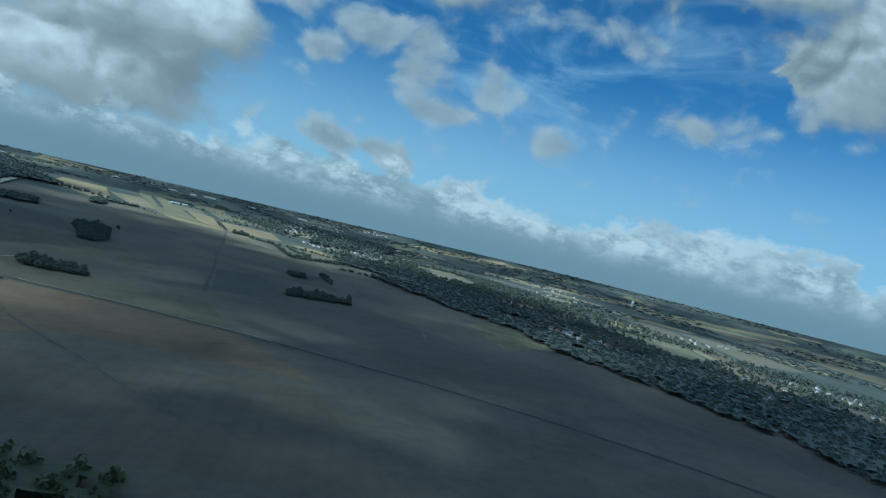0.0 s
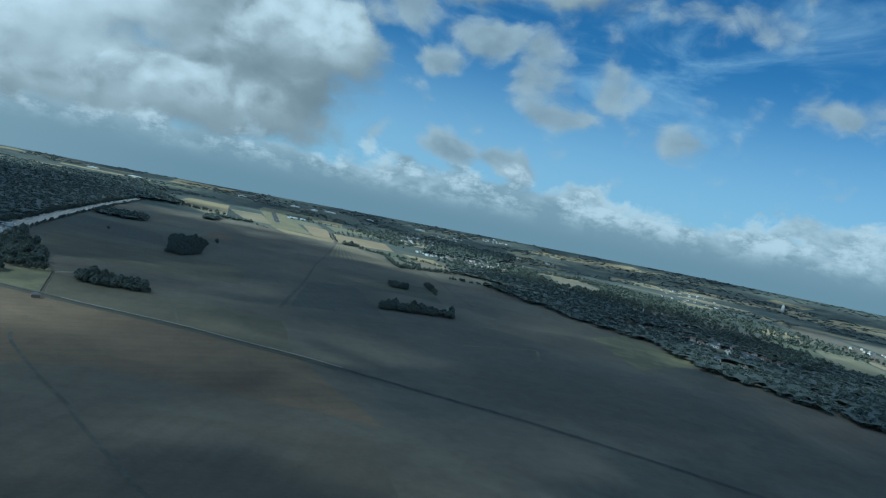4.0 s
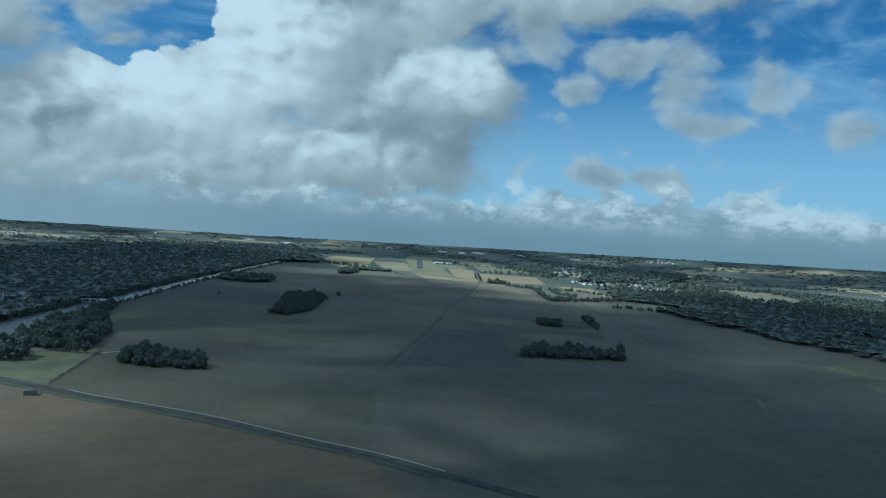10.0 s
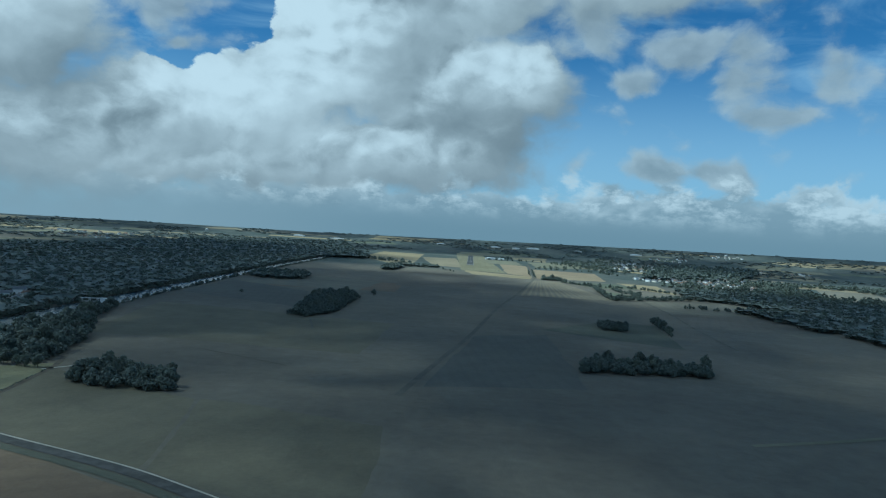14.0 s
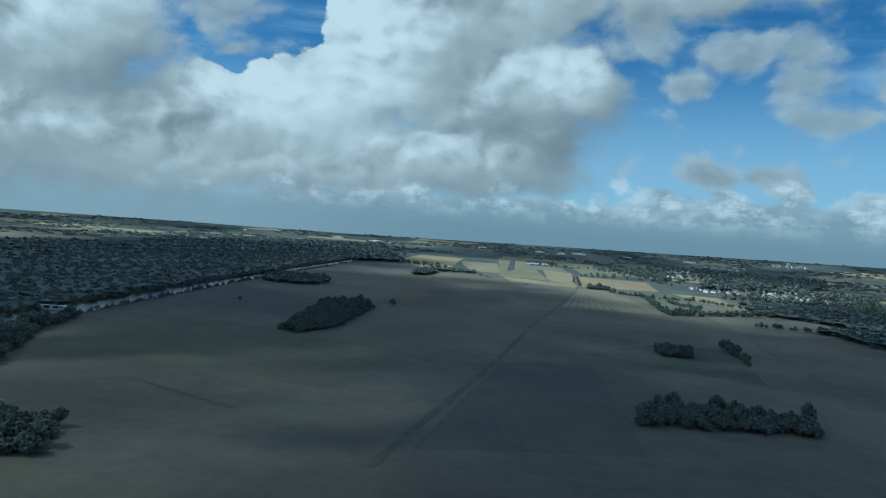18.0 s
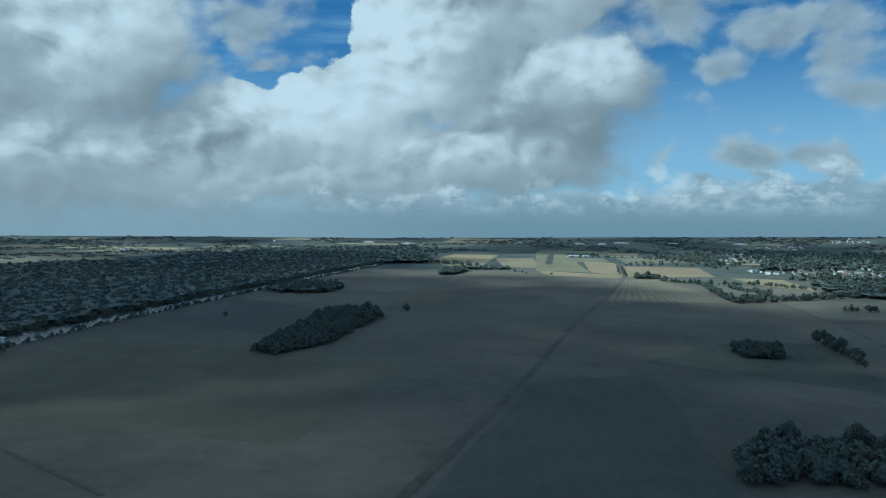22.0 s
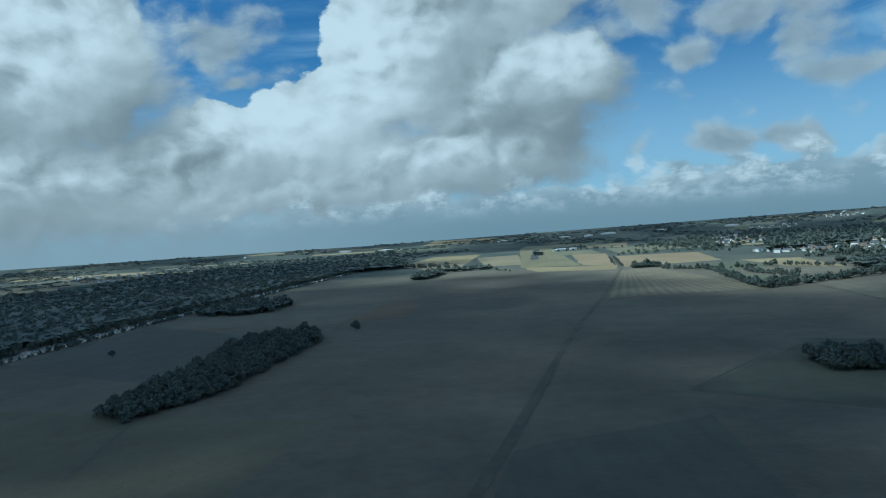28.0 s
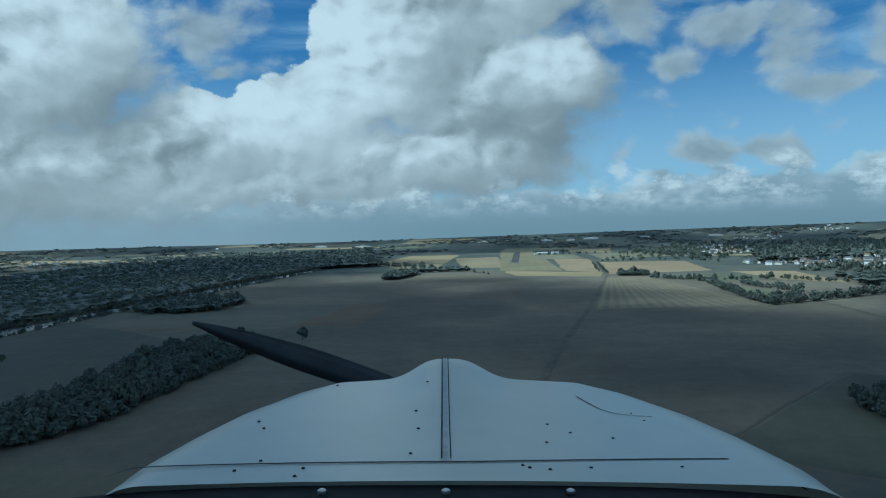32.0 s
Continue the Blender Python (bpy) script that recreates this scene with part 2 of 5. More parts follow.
SKY_TINT, SKY_GAIN = (0.58, 0.88, 1.10), 0.056
CLOUD_GREY, CLOUD_WHITE = (0.190, 0.200, 0.204), (0.620, 0.600, 0.574)
MURK_PALE = (0.250, 0.285, 0.300)
VEIL, MURK, BANK_GREY = (0.38, 0.47, 0.54), (0.180, 0.226, 0.250), (0.235, 0.268, 0.286)
make_sky()
sun = new("sun", bpy.data.lights.new("sun", "SUN"))
sun.data.energy, sun.data.angle, sun.data.color = 3.6, radians(0.5), (1.0, 0.93, 0.80)
sun.matrix_world = look((0, 0, 3000), Vector((0, 0, 3000)) - sun_dir)


# ---------- materials ----------
def material(name, build, rough=0.9, metal=0.0, spec=0.1, haze_sheen=0.0):
    """build(n) returns a colour socket and, if wanted, a height socket with its bump distance in metres."""
    mat = bpy.data.materials.new(name)
    mat.use_nodes = True
    n = Nodes(mat.node_tree)
    bsdf = n.add("ShaderNodeBsdfPrincipled")
    bsdf.inputs["Roughness"].default_value = rough
    bsdf.inputs["Metallic"].default_value = metal
    bsdf.inputs["Specular IOR Level"].default_value = spec
    # sheen pales leaves and soil at grazing angles, standing in for haze
    bsdf.inputs["Sheen Weight"].default_value = haze_sheen
    bsdf.inputs["Sheen Roughness"].default_value = 0.6
    colour, height, depth = build(n)
    n.put(bsdf.inputs["Base Color"], colour if isinstance(colour, bpy.types.NodeSocket) else (*colour, 1.0))
    if height is not None:
        bump = n.add("ShaderNodeBump")
        bump.inputs["Distance"].default_value = depth
        bump.inputs["Strength"].default_value = 1.0
        n.put(bump.inputs["Height"], height)
        n.put(bsdf.inputs["Normal"], bump.outputs[0])
    n.put(n.add("ShaderNodeOutputMaterial").inputs[0], bsdf.outputs[0])
    return mat


def place(n):
    return n.add("ShaderNodeNewGeometry").outputs["Position"]


def soil(name, a, b, turn=0.0, drill=9.0, rows=0.25, broad=0.006):
    """A field: two tones in broad patches, tramlines in one direction, and a fine grain."""
    def build(n):
        p = place(n)
        patch = n.ramp(n.noise(p, broad, 5.0, 0.6, 0.6), 0.36, 0.66)
        colour = n.mix(patch, a, b)
        m = n.add("ShaderNodeMapping")
        m.inputs["Rotation"].default_value = (0, 0, radians(turn))
        n.put(m.inputs[0], p)
        wave = n.add("ShaderNodeTexWave", wave_type="BANDS", bands_direction="X")
        n.put(wave.inputs["Vector"], m.outputs[0])
        wave.inputs["Scale"].default_value = 0.31 / drill
        wave.inputs["Distortion"].default_value = 1.2
        wave.inputs["Detail"].default_value = 3.0
        wave.inputs["Detail Scale"].default_value = 0.4
        line = n.ramp(wave.outputs["Fac"], 0.55, 1.0)
        colour = n.mix(n.math("MULTIPLY", line, rows), colour, (a[0] * 0.55, a[1] * 0.58, a[2] * 0.6))
        grain = n.noise(p, 0.35, 5.0, 0.7)
        shade = n.add("ShaderNodeHueSaturation")
        mottle = n.noise(p, 0.045, 4.0, 0.62, 0.4)
        n.put(shade.inputs["Value"], n.math("MULTIPLY_ADD", mottle, 0.55, n.math("MULTIPLY_ADD", grain, 0.5, 0.48)))
        n.put(shade.inputs["Color"], colour)
        return shade.outputs[0], grain, 0.4
    return material(name, build, 0.9, spec=0.22, haze_sheen=0.025)


def leaves(name, dark, light):
    """Leaf sprays that let part of the light through."""
    def build(n):
        each = n.add("ShaderNodeNewGeometry").outputs["Random Per Island"]
        patch = n.noise(place(n), 0.05, 3.0, 0.6)
        fac = n.math("ADD", n.math("MULTIPLY", each, 0.2), n.math("MULTIPLY_ADD", patch, 1.2, -0.25), clamp=True)
        return n.mix(fac, dark, light), None, 0
    mat = material(name, build, 0.6, spec=0.4, haze_sheen=0.16)
    n = mat.node_tree
    out = [x for x in n.nodes if x.type == "OUTPUT_MATERIAL"][0]
    bsdf = [x for x in n.nodes if x.type == "BSDF_PRINCIPLED"][0]
    through_leaf = n.nodes.new("ShaderNodeBsdfTranslucent")
    n.links.new(bsdf.inputs["Base Color"].links[0].from_socket, through_leaf.inputs[0])
    both = n.nodes.new("ShaderNodeMixShader")
    both.inputs[0].default_value = 0.28
    n.links.new(bsdf.outputs[0], both.inputs[1])
    n.links.new(through_leaf.outputs[0], both.inputs[2])
    n.links.new(both.outputs[0], out.inputs[0])
    return mat


def plain(name, a, b, scale=0.5, rough=0.8, metal=0.0, spec=0.3, bump=0.0):
    def build(n):
        f = n.ramp(n.noise(place(n), scale, 6.0, 0.65), 0.35, 0.68)
        return n.mix(f, a, b), (n.noise(place(n), scale * 9, 3.0) if bump else None), bump
    return material(name, build, rough, metal, spec)


M_plain = soil("stubble_brown", (0.133, 0.112, 0.083), (0.164, 0.142, 0.108), 20, 14, 0.12)
M_dark = soil("ploughed_dark", (0.102, 0.098, 0.081), (0.124, 0.119, 0.099), -6, 10, 0.12)
M_rust = soil("ploughed_rust", (0.166, 0.120, 0.077), (0.204, 0.152, 0.097), 65, 12, 0.12)
M_tan = soil("stubble_tan", (0.159, 0.142, 0.103), (0.194, 0.173, 0.127), 8, 12, 0.12)
M_ridge = soil("ridge_crest", (0.205, 0.172, 0.115), (0.240, 0.200, 0.132), 8, 12, 0.1)
M_yellow = soil("stubble_yellow", (0.235, 0.196, 0.122), (0.285, 0.240, 0.152), -4, 12, 0.10)
M_gold = soil("stubble_gold", (0.258, 0.198, 0.120), (0.310, 0.242, 0.150), 85, 11, 0.10)
M_pale = soil("stubble_pale", (0.260, 0.209, 0.118), (0.314, 0.255, 0.144), 40, 14, 0.08)
M_grass = soil("airfield_grass", (0.186, 0.168, 0.098), (0.228, 0.206, 0.124), 2, 20, 0.10)
M_green = soil("meadow_green", (0.104, 0.116, 0.074), (0.140, 0.146, 0.094), 30, 16, 0.08, 0.012)
M_olive = soil("meadow_olive", (0.165, 0.156, 0.100), (0.212, 0.198, 0.130), 12, 16, 0.08, 0.012)
# yellower than the other meadows: sunshine is put into the base colour
M_meadow = soil("sun_tinted_meadow", (0.140, 0.134, 0.080), (0.205, 0.188, 0.104), 30, 16, 0.10, 0.025)
M_moss = soil("mossy_stubble", (0.130, 0.115, 0.076), (0.166, 0.146, 0.096), 14, 12, 0.05, 0.01)
M_ditch = soil("ditch_weeds", (0.094, 0.088, 0.069), (0.132, 0.122, 0.096), 0, 5, 0.1, 0.05)
M_verdant = soil("green_stubble", (0.088, 0.090, 0.064), (0.114, 0.112, 0.080), 14, 12, 0.06, 0.01)
M_weed = soil("rough_weeds", (0.111, 0.104, 0.082), (0.152, 0.142, 0.111), 0, 5, 0.1, 0.05)
M_asphalt = plain("asphalt", (0.045, 0.047, 0.050), (0.075, 0.076, 0.078), 0.2, 0.9, bump=0.01)
M_road = plain("road_surface", (0.080, 0.078, 0.072), (0.125, 0.120, 0.112), 0.15, 0.95, spec=0.08)
M_track = plain("earth_track", (0.095, 0.080, 0.060), (0.140, 0.120, 0.090), 0.15, 0.95)
M_chalk = plain("pale_verge", (0.420, 0.390, 0.320), (0.520, 0.480, 0.400), 0.2, 0.95)
M_mark = plain("worn_runway_paint", (0.20, 0.20, 0.19), (0.34, 0.34, 0.32), 1.5, 0.7)
M_wood_dark = leaves("leaves_dark", (0.088, 0.112, 0.096), (0.118, 0.140, 0.114))
M_wood_mid = leaves("leaves_mid", (0.094, 0.118, 0.094), (0.124, 0.142, 0.110))
M_wood_warm = leaves("leaves_warm", (0.045, 0.058, 0.020), (0.125, 0.135, 0.045))
# paler, bluer leaves: the haze over far woods is put into their colour
M_wood_hazed = leaves("leaves_far_hazed", (0.098, 0.124, 0.116), (0.124, 0.146, 0.132))
M_bark = plain("bark", (0.060, 0.048, 0.036), (0.110, 0.090, 0.070), 3.0, 0.95)
M_wall = plain("render_cream", (0.62, 0.58, 0.50), (0.74, 0.71, 0.64), 0.3, 0.85)
M_wall2 = plain("render_white", (0.72, 0.72, 0.70), (0.82, 0.82, 0.80), 0.3, 0.85)
M_tile = plain("roof_tile", (0.150, 0.105, 0.080), (0.230, 0.160, 0.120), 0.6, 0.9)
M_slate = plain("roof_slate", (0.095, 0.105, 0.120), (0.160, 0.170, 0.185), 0.8, 0.6)
M_glass = plain("window_glass", (0.030, 0.036, 0.042), (0.050, 0.056, 0.062), 0.5, 0.12, spec=0.6)
M_timber = plain("painted_timber", (0.200, 0.160, 0.120), (0.280, 0.220, 0.160), 2.0, 0.7)
M_sheet = plain("metal_cladding", (0.62, 0.64, 0.65), (0.74, 0.76, 0.77), 0.2, 0.5, spec=0.4)
M_concrete = plain("concrete", (0.36, 0.35, 0.33), (0.48, 0.47, 0.44), 0.3, 0.9)


def water_build(n):
    p = place(n)
    ripple = n.noise(p, 0.6, 4.0, 0.6)
    return n.mix(n.noise(p, 0.01, 3.0), (0.045, 0.056, 0.056), (0.065, 0.075, 0.072)), ripple, 0.35


M_water = material("river_water", water_build, 0.22, 0.0, 0.5)


# ---------- building helpers ----------
def mesh_object(name, verts, faces, mat, parent=None, label="", smooth=False):
    me = bpy.data.meshes.new(name)
    me.from_pydata(verts, [], faces)
    me.materials.append(mat)
    if smooth:
        me.shade_smooth()
    me.update()
    ob = new(name, me)
    if parent is not None:
        ob.parent = parent
    if label:
        tagged(ob, label)
    return ob


def part(name, bm, mat, parent=None, label="", smooth=False):
    """Links a bmesh as one mesh object under a thing or a part."""
    me = bpy.data.meshes.new(name)
    bm.to_mesh(me)
    bm.free()
    me.materials.append(mat)
    if smooth:
        me.shade_smooth()
    ob = new(name, me)
    if parent is not None:
        ob.parent = parent
    if label:
        tagged(ob, label)
    return ob


def box(bm, x0, y0, z0, x1, y1, z1):
    m = Matrix.LocRotScale(((x0 + x1) / 2, (y0 + y1) / 2, (z0 + z1) / 2), None, (x1 - x0, y1 - y0, z1 - z0))
    bmesh.ops.create_cube(bm, size=1.0, matrix=m)
    return bm


def block(x0, y0, z0, x1, y1, z1, bevel=0.0):
    bm = box(bmesh.new(), x0, y0, z0, x1, y1, z1)
    if bevel:
        bmesh.ops.bevel(bm, geom=bm.edges[:], offset=bevel, segments=1, affect="EDGES")
    return bm


def lathe(bm, rings, steps=16):
    """A closed turned body from (radius, height) rings."""
    rows = [[bm.verts.new((r * math.cos(k * math.tau / steps), r * math.sin(k * math.tau / steps), z)) for k in range(steps)] for r, z in rings]
    for a, b in zip(rows, rows[1:]):
        for k in range(steps):
            bm.faces.new((a[k], a[(k + 1) % steps], b[(k + 1) % steps], b[k]))
    bm.faces.new(rows[0][::-1])
    bm.faces.new(rows[-1])
    return bm


HUB = (120.0, 500.0)


def land(x, y):
    """Height of the land: a flat valley floor that climbs gently to the far plateau."""
    x, y = np.asarray(x, float), np.asarray(y, float)
    r = np.hypot(x - HUB[0], y - HUB[1])
    az = np.degrees(np.arctan2(x - HUB[0], y - HUB[1]))
    top = 43 + 52 * np.clip((az + 10) / 50, 0, 1)
    return top * np.clip((r - 2900) / 1400, 0, 1) ** 1.6


# ---------- ground ----------
def make_ground():
    radii = [0] + list(np.linspace(300, 2900, 10)) + list(np.linspace(2980, 4300, 24)) + [4330]
    steps = 180
    verts, faces = [(HUB[0], HUB[1], 0.0)], []
    for r in radii[1:]:
        for k in range(steps):
            a = k * math.tau / steps
            x, y = HUB[0] + r * math.sin(a), HUB[1] + r * math.cos(a)
            verts.append((x, y, float(land(x, y)) if r < 4310 else -60.0))
    for k in range(steps):
        faces.append((0, 1 + (k + 1) % steps, 1 + k))
    for i in range(len(radii) - 2):
        for k in range(steps):
            a, b = 1 + i * steps + k, 1 + i * steps + (k + 1) % steps
            faces.append((a, b, b + steps, a + steps))
    ob = mesh_object("ground", verts, faces, M_ground, smooth=True)
    ob.data.flip_normals()
    tagged(ob, "wide plain of brown stubble, meadow and far dark country", "ground", kind="structure")


def ground_build(n):
    """Bare brown plain on the valley floor, wooded dark country with a haze tint all round it."""
    p = place(n)
    away = n.add("ShaderNodeVectorMath", operation="DISTANCE")
    n.put(away.inputs[0], p)
    away.inputs[1].default_value = (150.0, 900.0, 0.0)
    wander = n.math("MULTIPLY_ADD", n.noise(p, 0.002, 4.0), 900.0, -450.0)
    far = n.ramp(n.math("ADD", away.outputs["Value"], wander), 1150.0, 1500.0)
    patch = n.ramp(n.noise(p, 0.006, 5.0, 0.6, 0.6), 0.36, 0.66)
    near = n.mix(patch, (0.121, 0.107, 0.083), (0.158, 0.142, 0.111))
    near = n.mix(n.ramp(n.noise(p, 0.0022, 3.0, 0.5, 0.8), 0.40, 0.62, 0.0, 0.5), near, (0.182, 0.155, 0.108))
    sward = n.ramp(n.noise(p, 0.0035, 6.0, 0.65, 0.5), 0.40, 0.62)
    # blue-grey cast of distance haze, mixed into the far land's own tones
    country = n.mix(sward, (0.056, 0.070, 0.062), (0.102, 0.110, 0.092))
    grain = n.noise(p, 0.12, 7.0, 0.7)
    shade = n.add("ShaderNodeHueSaturation")
    mottle = n.noise(p, 0.045, 4.0, 0.62, 0.4)
    n.put(shade.inputs["Value"], n.math("MULTIPLY_ADD", mottle, 0.55, n.math("MULTIPLY_ADD", grain, 0.6, 0.43)))
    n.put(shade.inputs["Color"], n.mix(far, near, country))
    return shade.outputs[0], grain, 0.8


M_ground = material("plain", ground_build, 0.9, spec=0.22, haze_sheen=0.025)
make_ground()

layer = [0]


def quad_grid(corners, nx, ny, lift):
    (a, b, c, d) = [np.array(p, float) for p in corners]
    verts, faces = [], []
    for j in range(ny + 1):
        for i in range(nx + 1):
            u, v = i / nx, j / ny
            p = (a * (1 - u) + b * u) * (1 - v) + (d * (1 - u) + c * u) * v
            verts.append((p[0], p[1], float(land(p[0], p[1])) + lift))
    for j in range(ny):
        for i in range(nx):
            k = j * (nx + 1) + i
            faces.append((k, k + 1, k + nx + 2, k + nx + 1))
    return verts, faces


def field(name, mat, label, a, b, c, d, n=6):
    """A parcel of land with four corners, one thin sheet over the ground."""
    layer[0] += 1
    verts, faces = quad_grid((a, b, c, d), 2 * n, 2 * n, 0.04 + 0.0016 * layer[0])
    reach_ = 3.5 if a[1] < 1900 else 6.0
    for k, (x, y, z) in enumerate(verts):
        p = Vector((x / 70, y / 70, layer[0] * 1.7))
        verts[k] = (x + reach_ * noise.fractal(p, 0.7, 2.0, 3), y + reach_ * noise.fractal(p + Vector((9, 4, 0)), 0.7, 2.0, 3), z)
    ob = mesh_object(name, verts, faces, mat)
    return tagged(ob, label, "field", kind="structure")


def ribbon(name, mat, label, points, width, lift=0.9, category="road", crown=0.0):
    """A road or track along a line of points."""
    pts = [Vector((*p, 0)) for p in points]
    fine = []
    for i in range(len(pts) - 1):
        p0, p1, p2, p3 = pts[max(i - 1, 0)], pts[i], pts[i + 1], pts[min(i + 2, len(pts) - 1)]
        for k in range(8):
            t = k / 8
            fine.append(0.5 * (2 * p1 + (p2 - p0) * t + (2 * p0 - 5 * p1 + 4 * p2 - p3) * t * t + (3 * p1 - p0 - 3 * p2 + p3) * t ** 3))
    fine.append(pts[-1])
    verts, faces = [], []
    for i, p in enumerate(fine):
        d = (fine[min(i + 1, len(fine) - 1)] - fine[max(i - 1, 0)]).normalized()
        s = Vector((d.y, -d.x, 0)) * width / 2
        for q, h in ((p - s, 0.0), (p, crown), (p + s, 0.0)):
            verts.append((q.x, q.y, float(land(q.x, q.y)) + lift + h))
    for i in range(len(fine) - 1):
        k = 3 * i
        faces += [(k, k + 1, k + 4, k + 3), (k + 1, k + 2, k + 5, k + 4)]
    return tagged(mesh_object(name, verts, faces, mat), label, category, kind="structure")


# parcels of the near plain
field("field", M_dark, "dark freshly ploughed field on the plain", (206, 1112), (282, 1146), (276, 900), (165, 880))
field("field", M_verdant, "dark greenish stubble field round the small grove", (285, 1186), (386, 1308), (438, 1290), (412, 1105))
field("field", M_tan, "pale stubble field below the wooded belt", (529, 1662), (690, 1640), (690, 1506), (512, 1456))
field("field", M_plain, "brown stubble field below the wooded belt", (503, 1440), (690, 1490), (664, 1352), (490, 1290))
field("field", M_tan, "pale strip of cut stubble on the plain", (598, 1292), (672, 1348), (668, 1290), (606, 1256))
# a patch of sun on the grass, drawn as a parcel of its own
field("field", M_meadow, "yellow-green meadow beside the wood, coloured as a sun patch", (612, 1000), (716, 1082), (728, 900), (562, 798))
field("field", M_meadow, "sunlit rough meadow by the river bank", (-118, 842), (-69, 880), (-53, 758), (-98, 778))
field("field", M_moss, "dry greenish grass field along the road", (-63, 862), (42, 812), (60, 704), (-46, 752))
field("field", M_moss, "mossy stubble field on the plain", (-145, 1215), (125, 1163), (112, 975), (-118, 1000))
field("field", M_rust, "brown stubble with cut rows on the plain", (-105, 1490), (100, 1520), (100, 1690), (-95, 1690))
field("field", M_moss, "dry grass field along the road", (46, 812), (150, 785), (150, 655), (63, 704))
field("field", M_rust, "rust-brown ploughed field south of the road", (-104, 763), (1, 718), (30, 560), (-90, 520))
field("field", M_rust, "rust-brown ploughed field south of the road", (-4, 720), (150, 642), (190, 500), (25, 560))
field("field", M_plain, "brown tilled field crossed by a track", (-60, 500), (180, 480), (170, 300), (-30, 330))
field("field", M_dark, "dark tilled strip on the plain", (-172, 1560), (-20, 1440), (6, 1245), (-165, 1335))
field("field", M_plain, "brown stubble field below the copse", (70, 2050), (240, 2060), (235, 1700), (90, 1650))
field("field", M_tan, "broad tan stubble field", (-120, 1740), (60, 1700), (40, 1500), (-140, 1520))
field("field", M_plain, "brown stubble field beside the wood", (640, 780), (880, 640), (760, 400), (560, 560))
# the sunlit country round the airfield
field("field", M_pale, "pale sunlit verge before the airfield", (222, 2285), (390, 2165), (380, 2060), (245, 2110))
field("field", M_grass, "mown grass of the airfield", (225, 3640), (345, 3640), (336, 2240), (218, 2280), 10)
field("field", M_yellow, "yellow stubble field beside the airfield", (90, 2980), (218, 3040), (219, 2400), (140, 2420))
field("field", M_gold, "golden stubble field beside the airfield", (362, 2800), (448, 2760), (396, 2150), (338, 2232))
field("field", M_gold, "golden stubble field with a bushy edge", (447, 2560), (628, 2530), (580, 2160), (398, 2110))
field("field", M_yellow, "yellow stubble field behind the copse", (-110, 2720), (85, 2660), (80, 2400), (20, 2380))
field("field", M_pale, "pale stubble field behind the copse", (-85, 3310), (85, 3300), (86, 2690), (-100, 2740))
field("field", M_pale, "pale stubble field beyond the hangars", (460, 3340), (580, 3210), (640, 3600), (485, 3600))
field("field", M_olive, "dry meadow beyond the golden fields", (478, 2700), (656, 2820), (725, 3280), (495, 3120))
field("field", M_olive, "dry meadow beside the runway grass", (325, 2780), (440, 2790), (450, 3120), (322, 3120))
field("field", M_green, "green hedged pasture", (500, 1850), (536, 1742), (478, 1650), (476, 1755))
field("field", M_green, "green pasture below the golden field", (445, 2040), (590, 2080), (600, 1940), (500, 1900))
field("field", M_pale, "pale sunlit strip before the village", (600, 2130), (690, 2100), (655, 1845), (600, 1920))
field("field", M_tan, "tan stubble strip beside the wood", (520, 1625), (700, 1690), (760, 1560), (560, 1540))

field("field", M_tan, "tan cut field among the woods", (1035, 1970), (1250, 1960), (1390, 2400), (1280, 2490))
field("field", M_pale, "small pale clearing in the wood", (1095, 1530), (1190, 1520), (1200, 1560), (1105, 1585))
field("field", M_pale, "pale sandy field beyond the village", (1471, 1654), (1500, 1560), (1760, 1720), (1700, 1810))
field("field", M_tan, "tan stubble field beyond the village", (1502, 1556), (1452, 1490), (1600, 1431), (1765, 1715))
field("field", M_green, "green meadow behind the white village", (1150, 1190), (1235, 1130), (1450, 1420), (1380, 1470))
field("field", M_olive, "yellow-green meadow behind the white village", (1240, 1125), (1340, 1090), (1560, 1380), (1455, 1415))
field("field", M_green, "dark green strip of crops beside the village", (1190, 1085), (1300, 985), (1345, 1080), (1240, 1120))
field("field", M_yellow, "yellow stubble strip beside the houses", (1290, 975), (1330, 940), (1580, 1330), (1560, 1370))
field("field", M_plain, "long grey-brown field beyond the village", (1340, 935), (1420, 890), (2150, 2070), (2030, 2165))
field("field", M_tan, "tan stubble field on the rise", (2090, 1900), (2380, 1890), (2010, 1300), (1680, 1240))
field("field", M_yellow, "long yellow stubble field on the plateau", (2560, 2670), (2720, 2785), (3390, 1955), (3075, 1765))
field("field", M_pale, "long pale strip of stubble on the plateau", (1800, 4000), (1935, 3771), (2731, 3600), (2750, 3690))
field("field", M_tan, "tan field beside the wood across the river", (-385, 1090), (-440, 1090), (-620, 1440), (-560, 1440))
field("field", M_olive, "broad dry meadow above the riverside wood", (-1060, 2200), (-980, 3200), (-1450, 3230), (-1500, 2300))
field("field", M_pale, "pale stubble strip above the riverside wood", (-960, 3280), (-1010, 3340), (-1500, 3420), (-1480, 3330))

# the ploughed field with pale and dark ridges
ridged = field("ridged_field", M_tan, "ploughed field with pale fanned ridges", (383, 2032), (440, 2032), (470, 1612), (302, 1600))
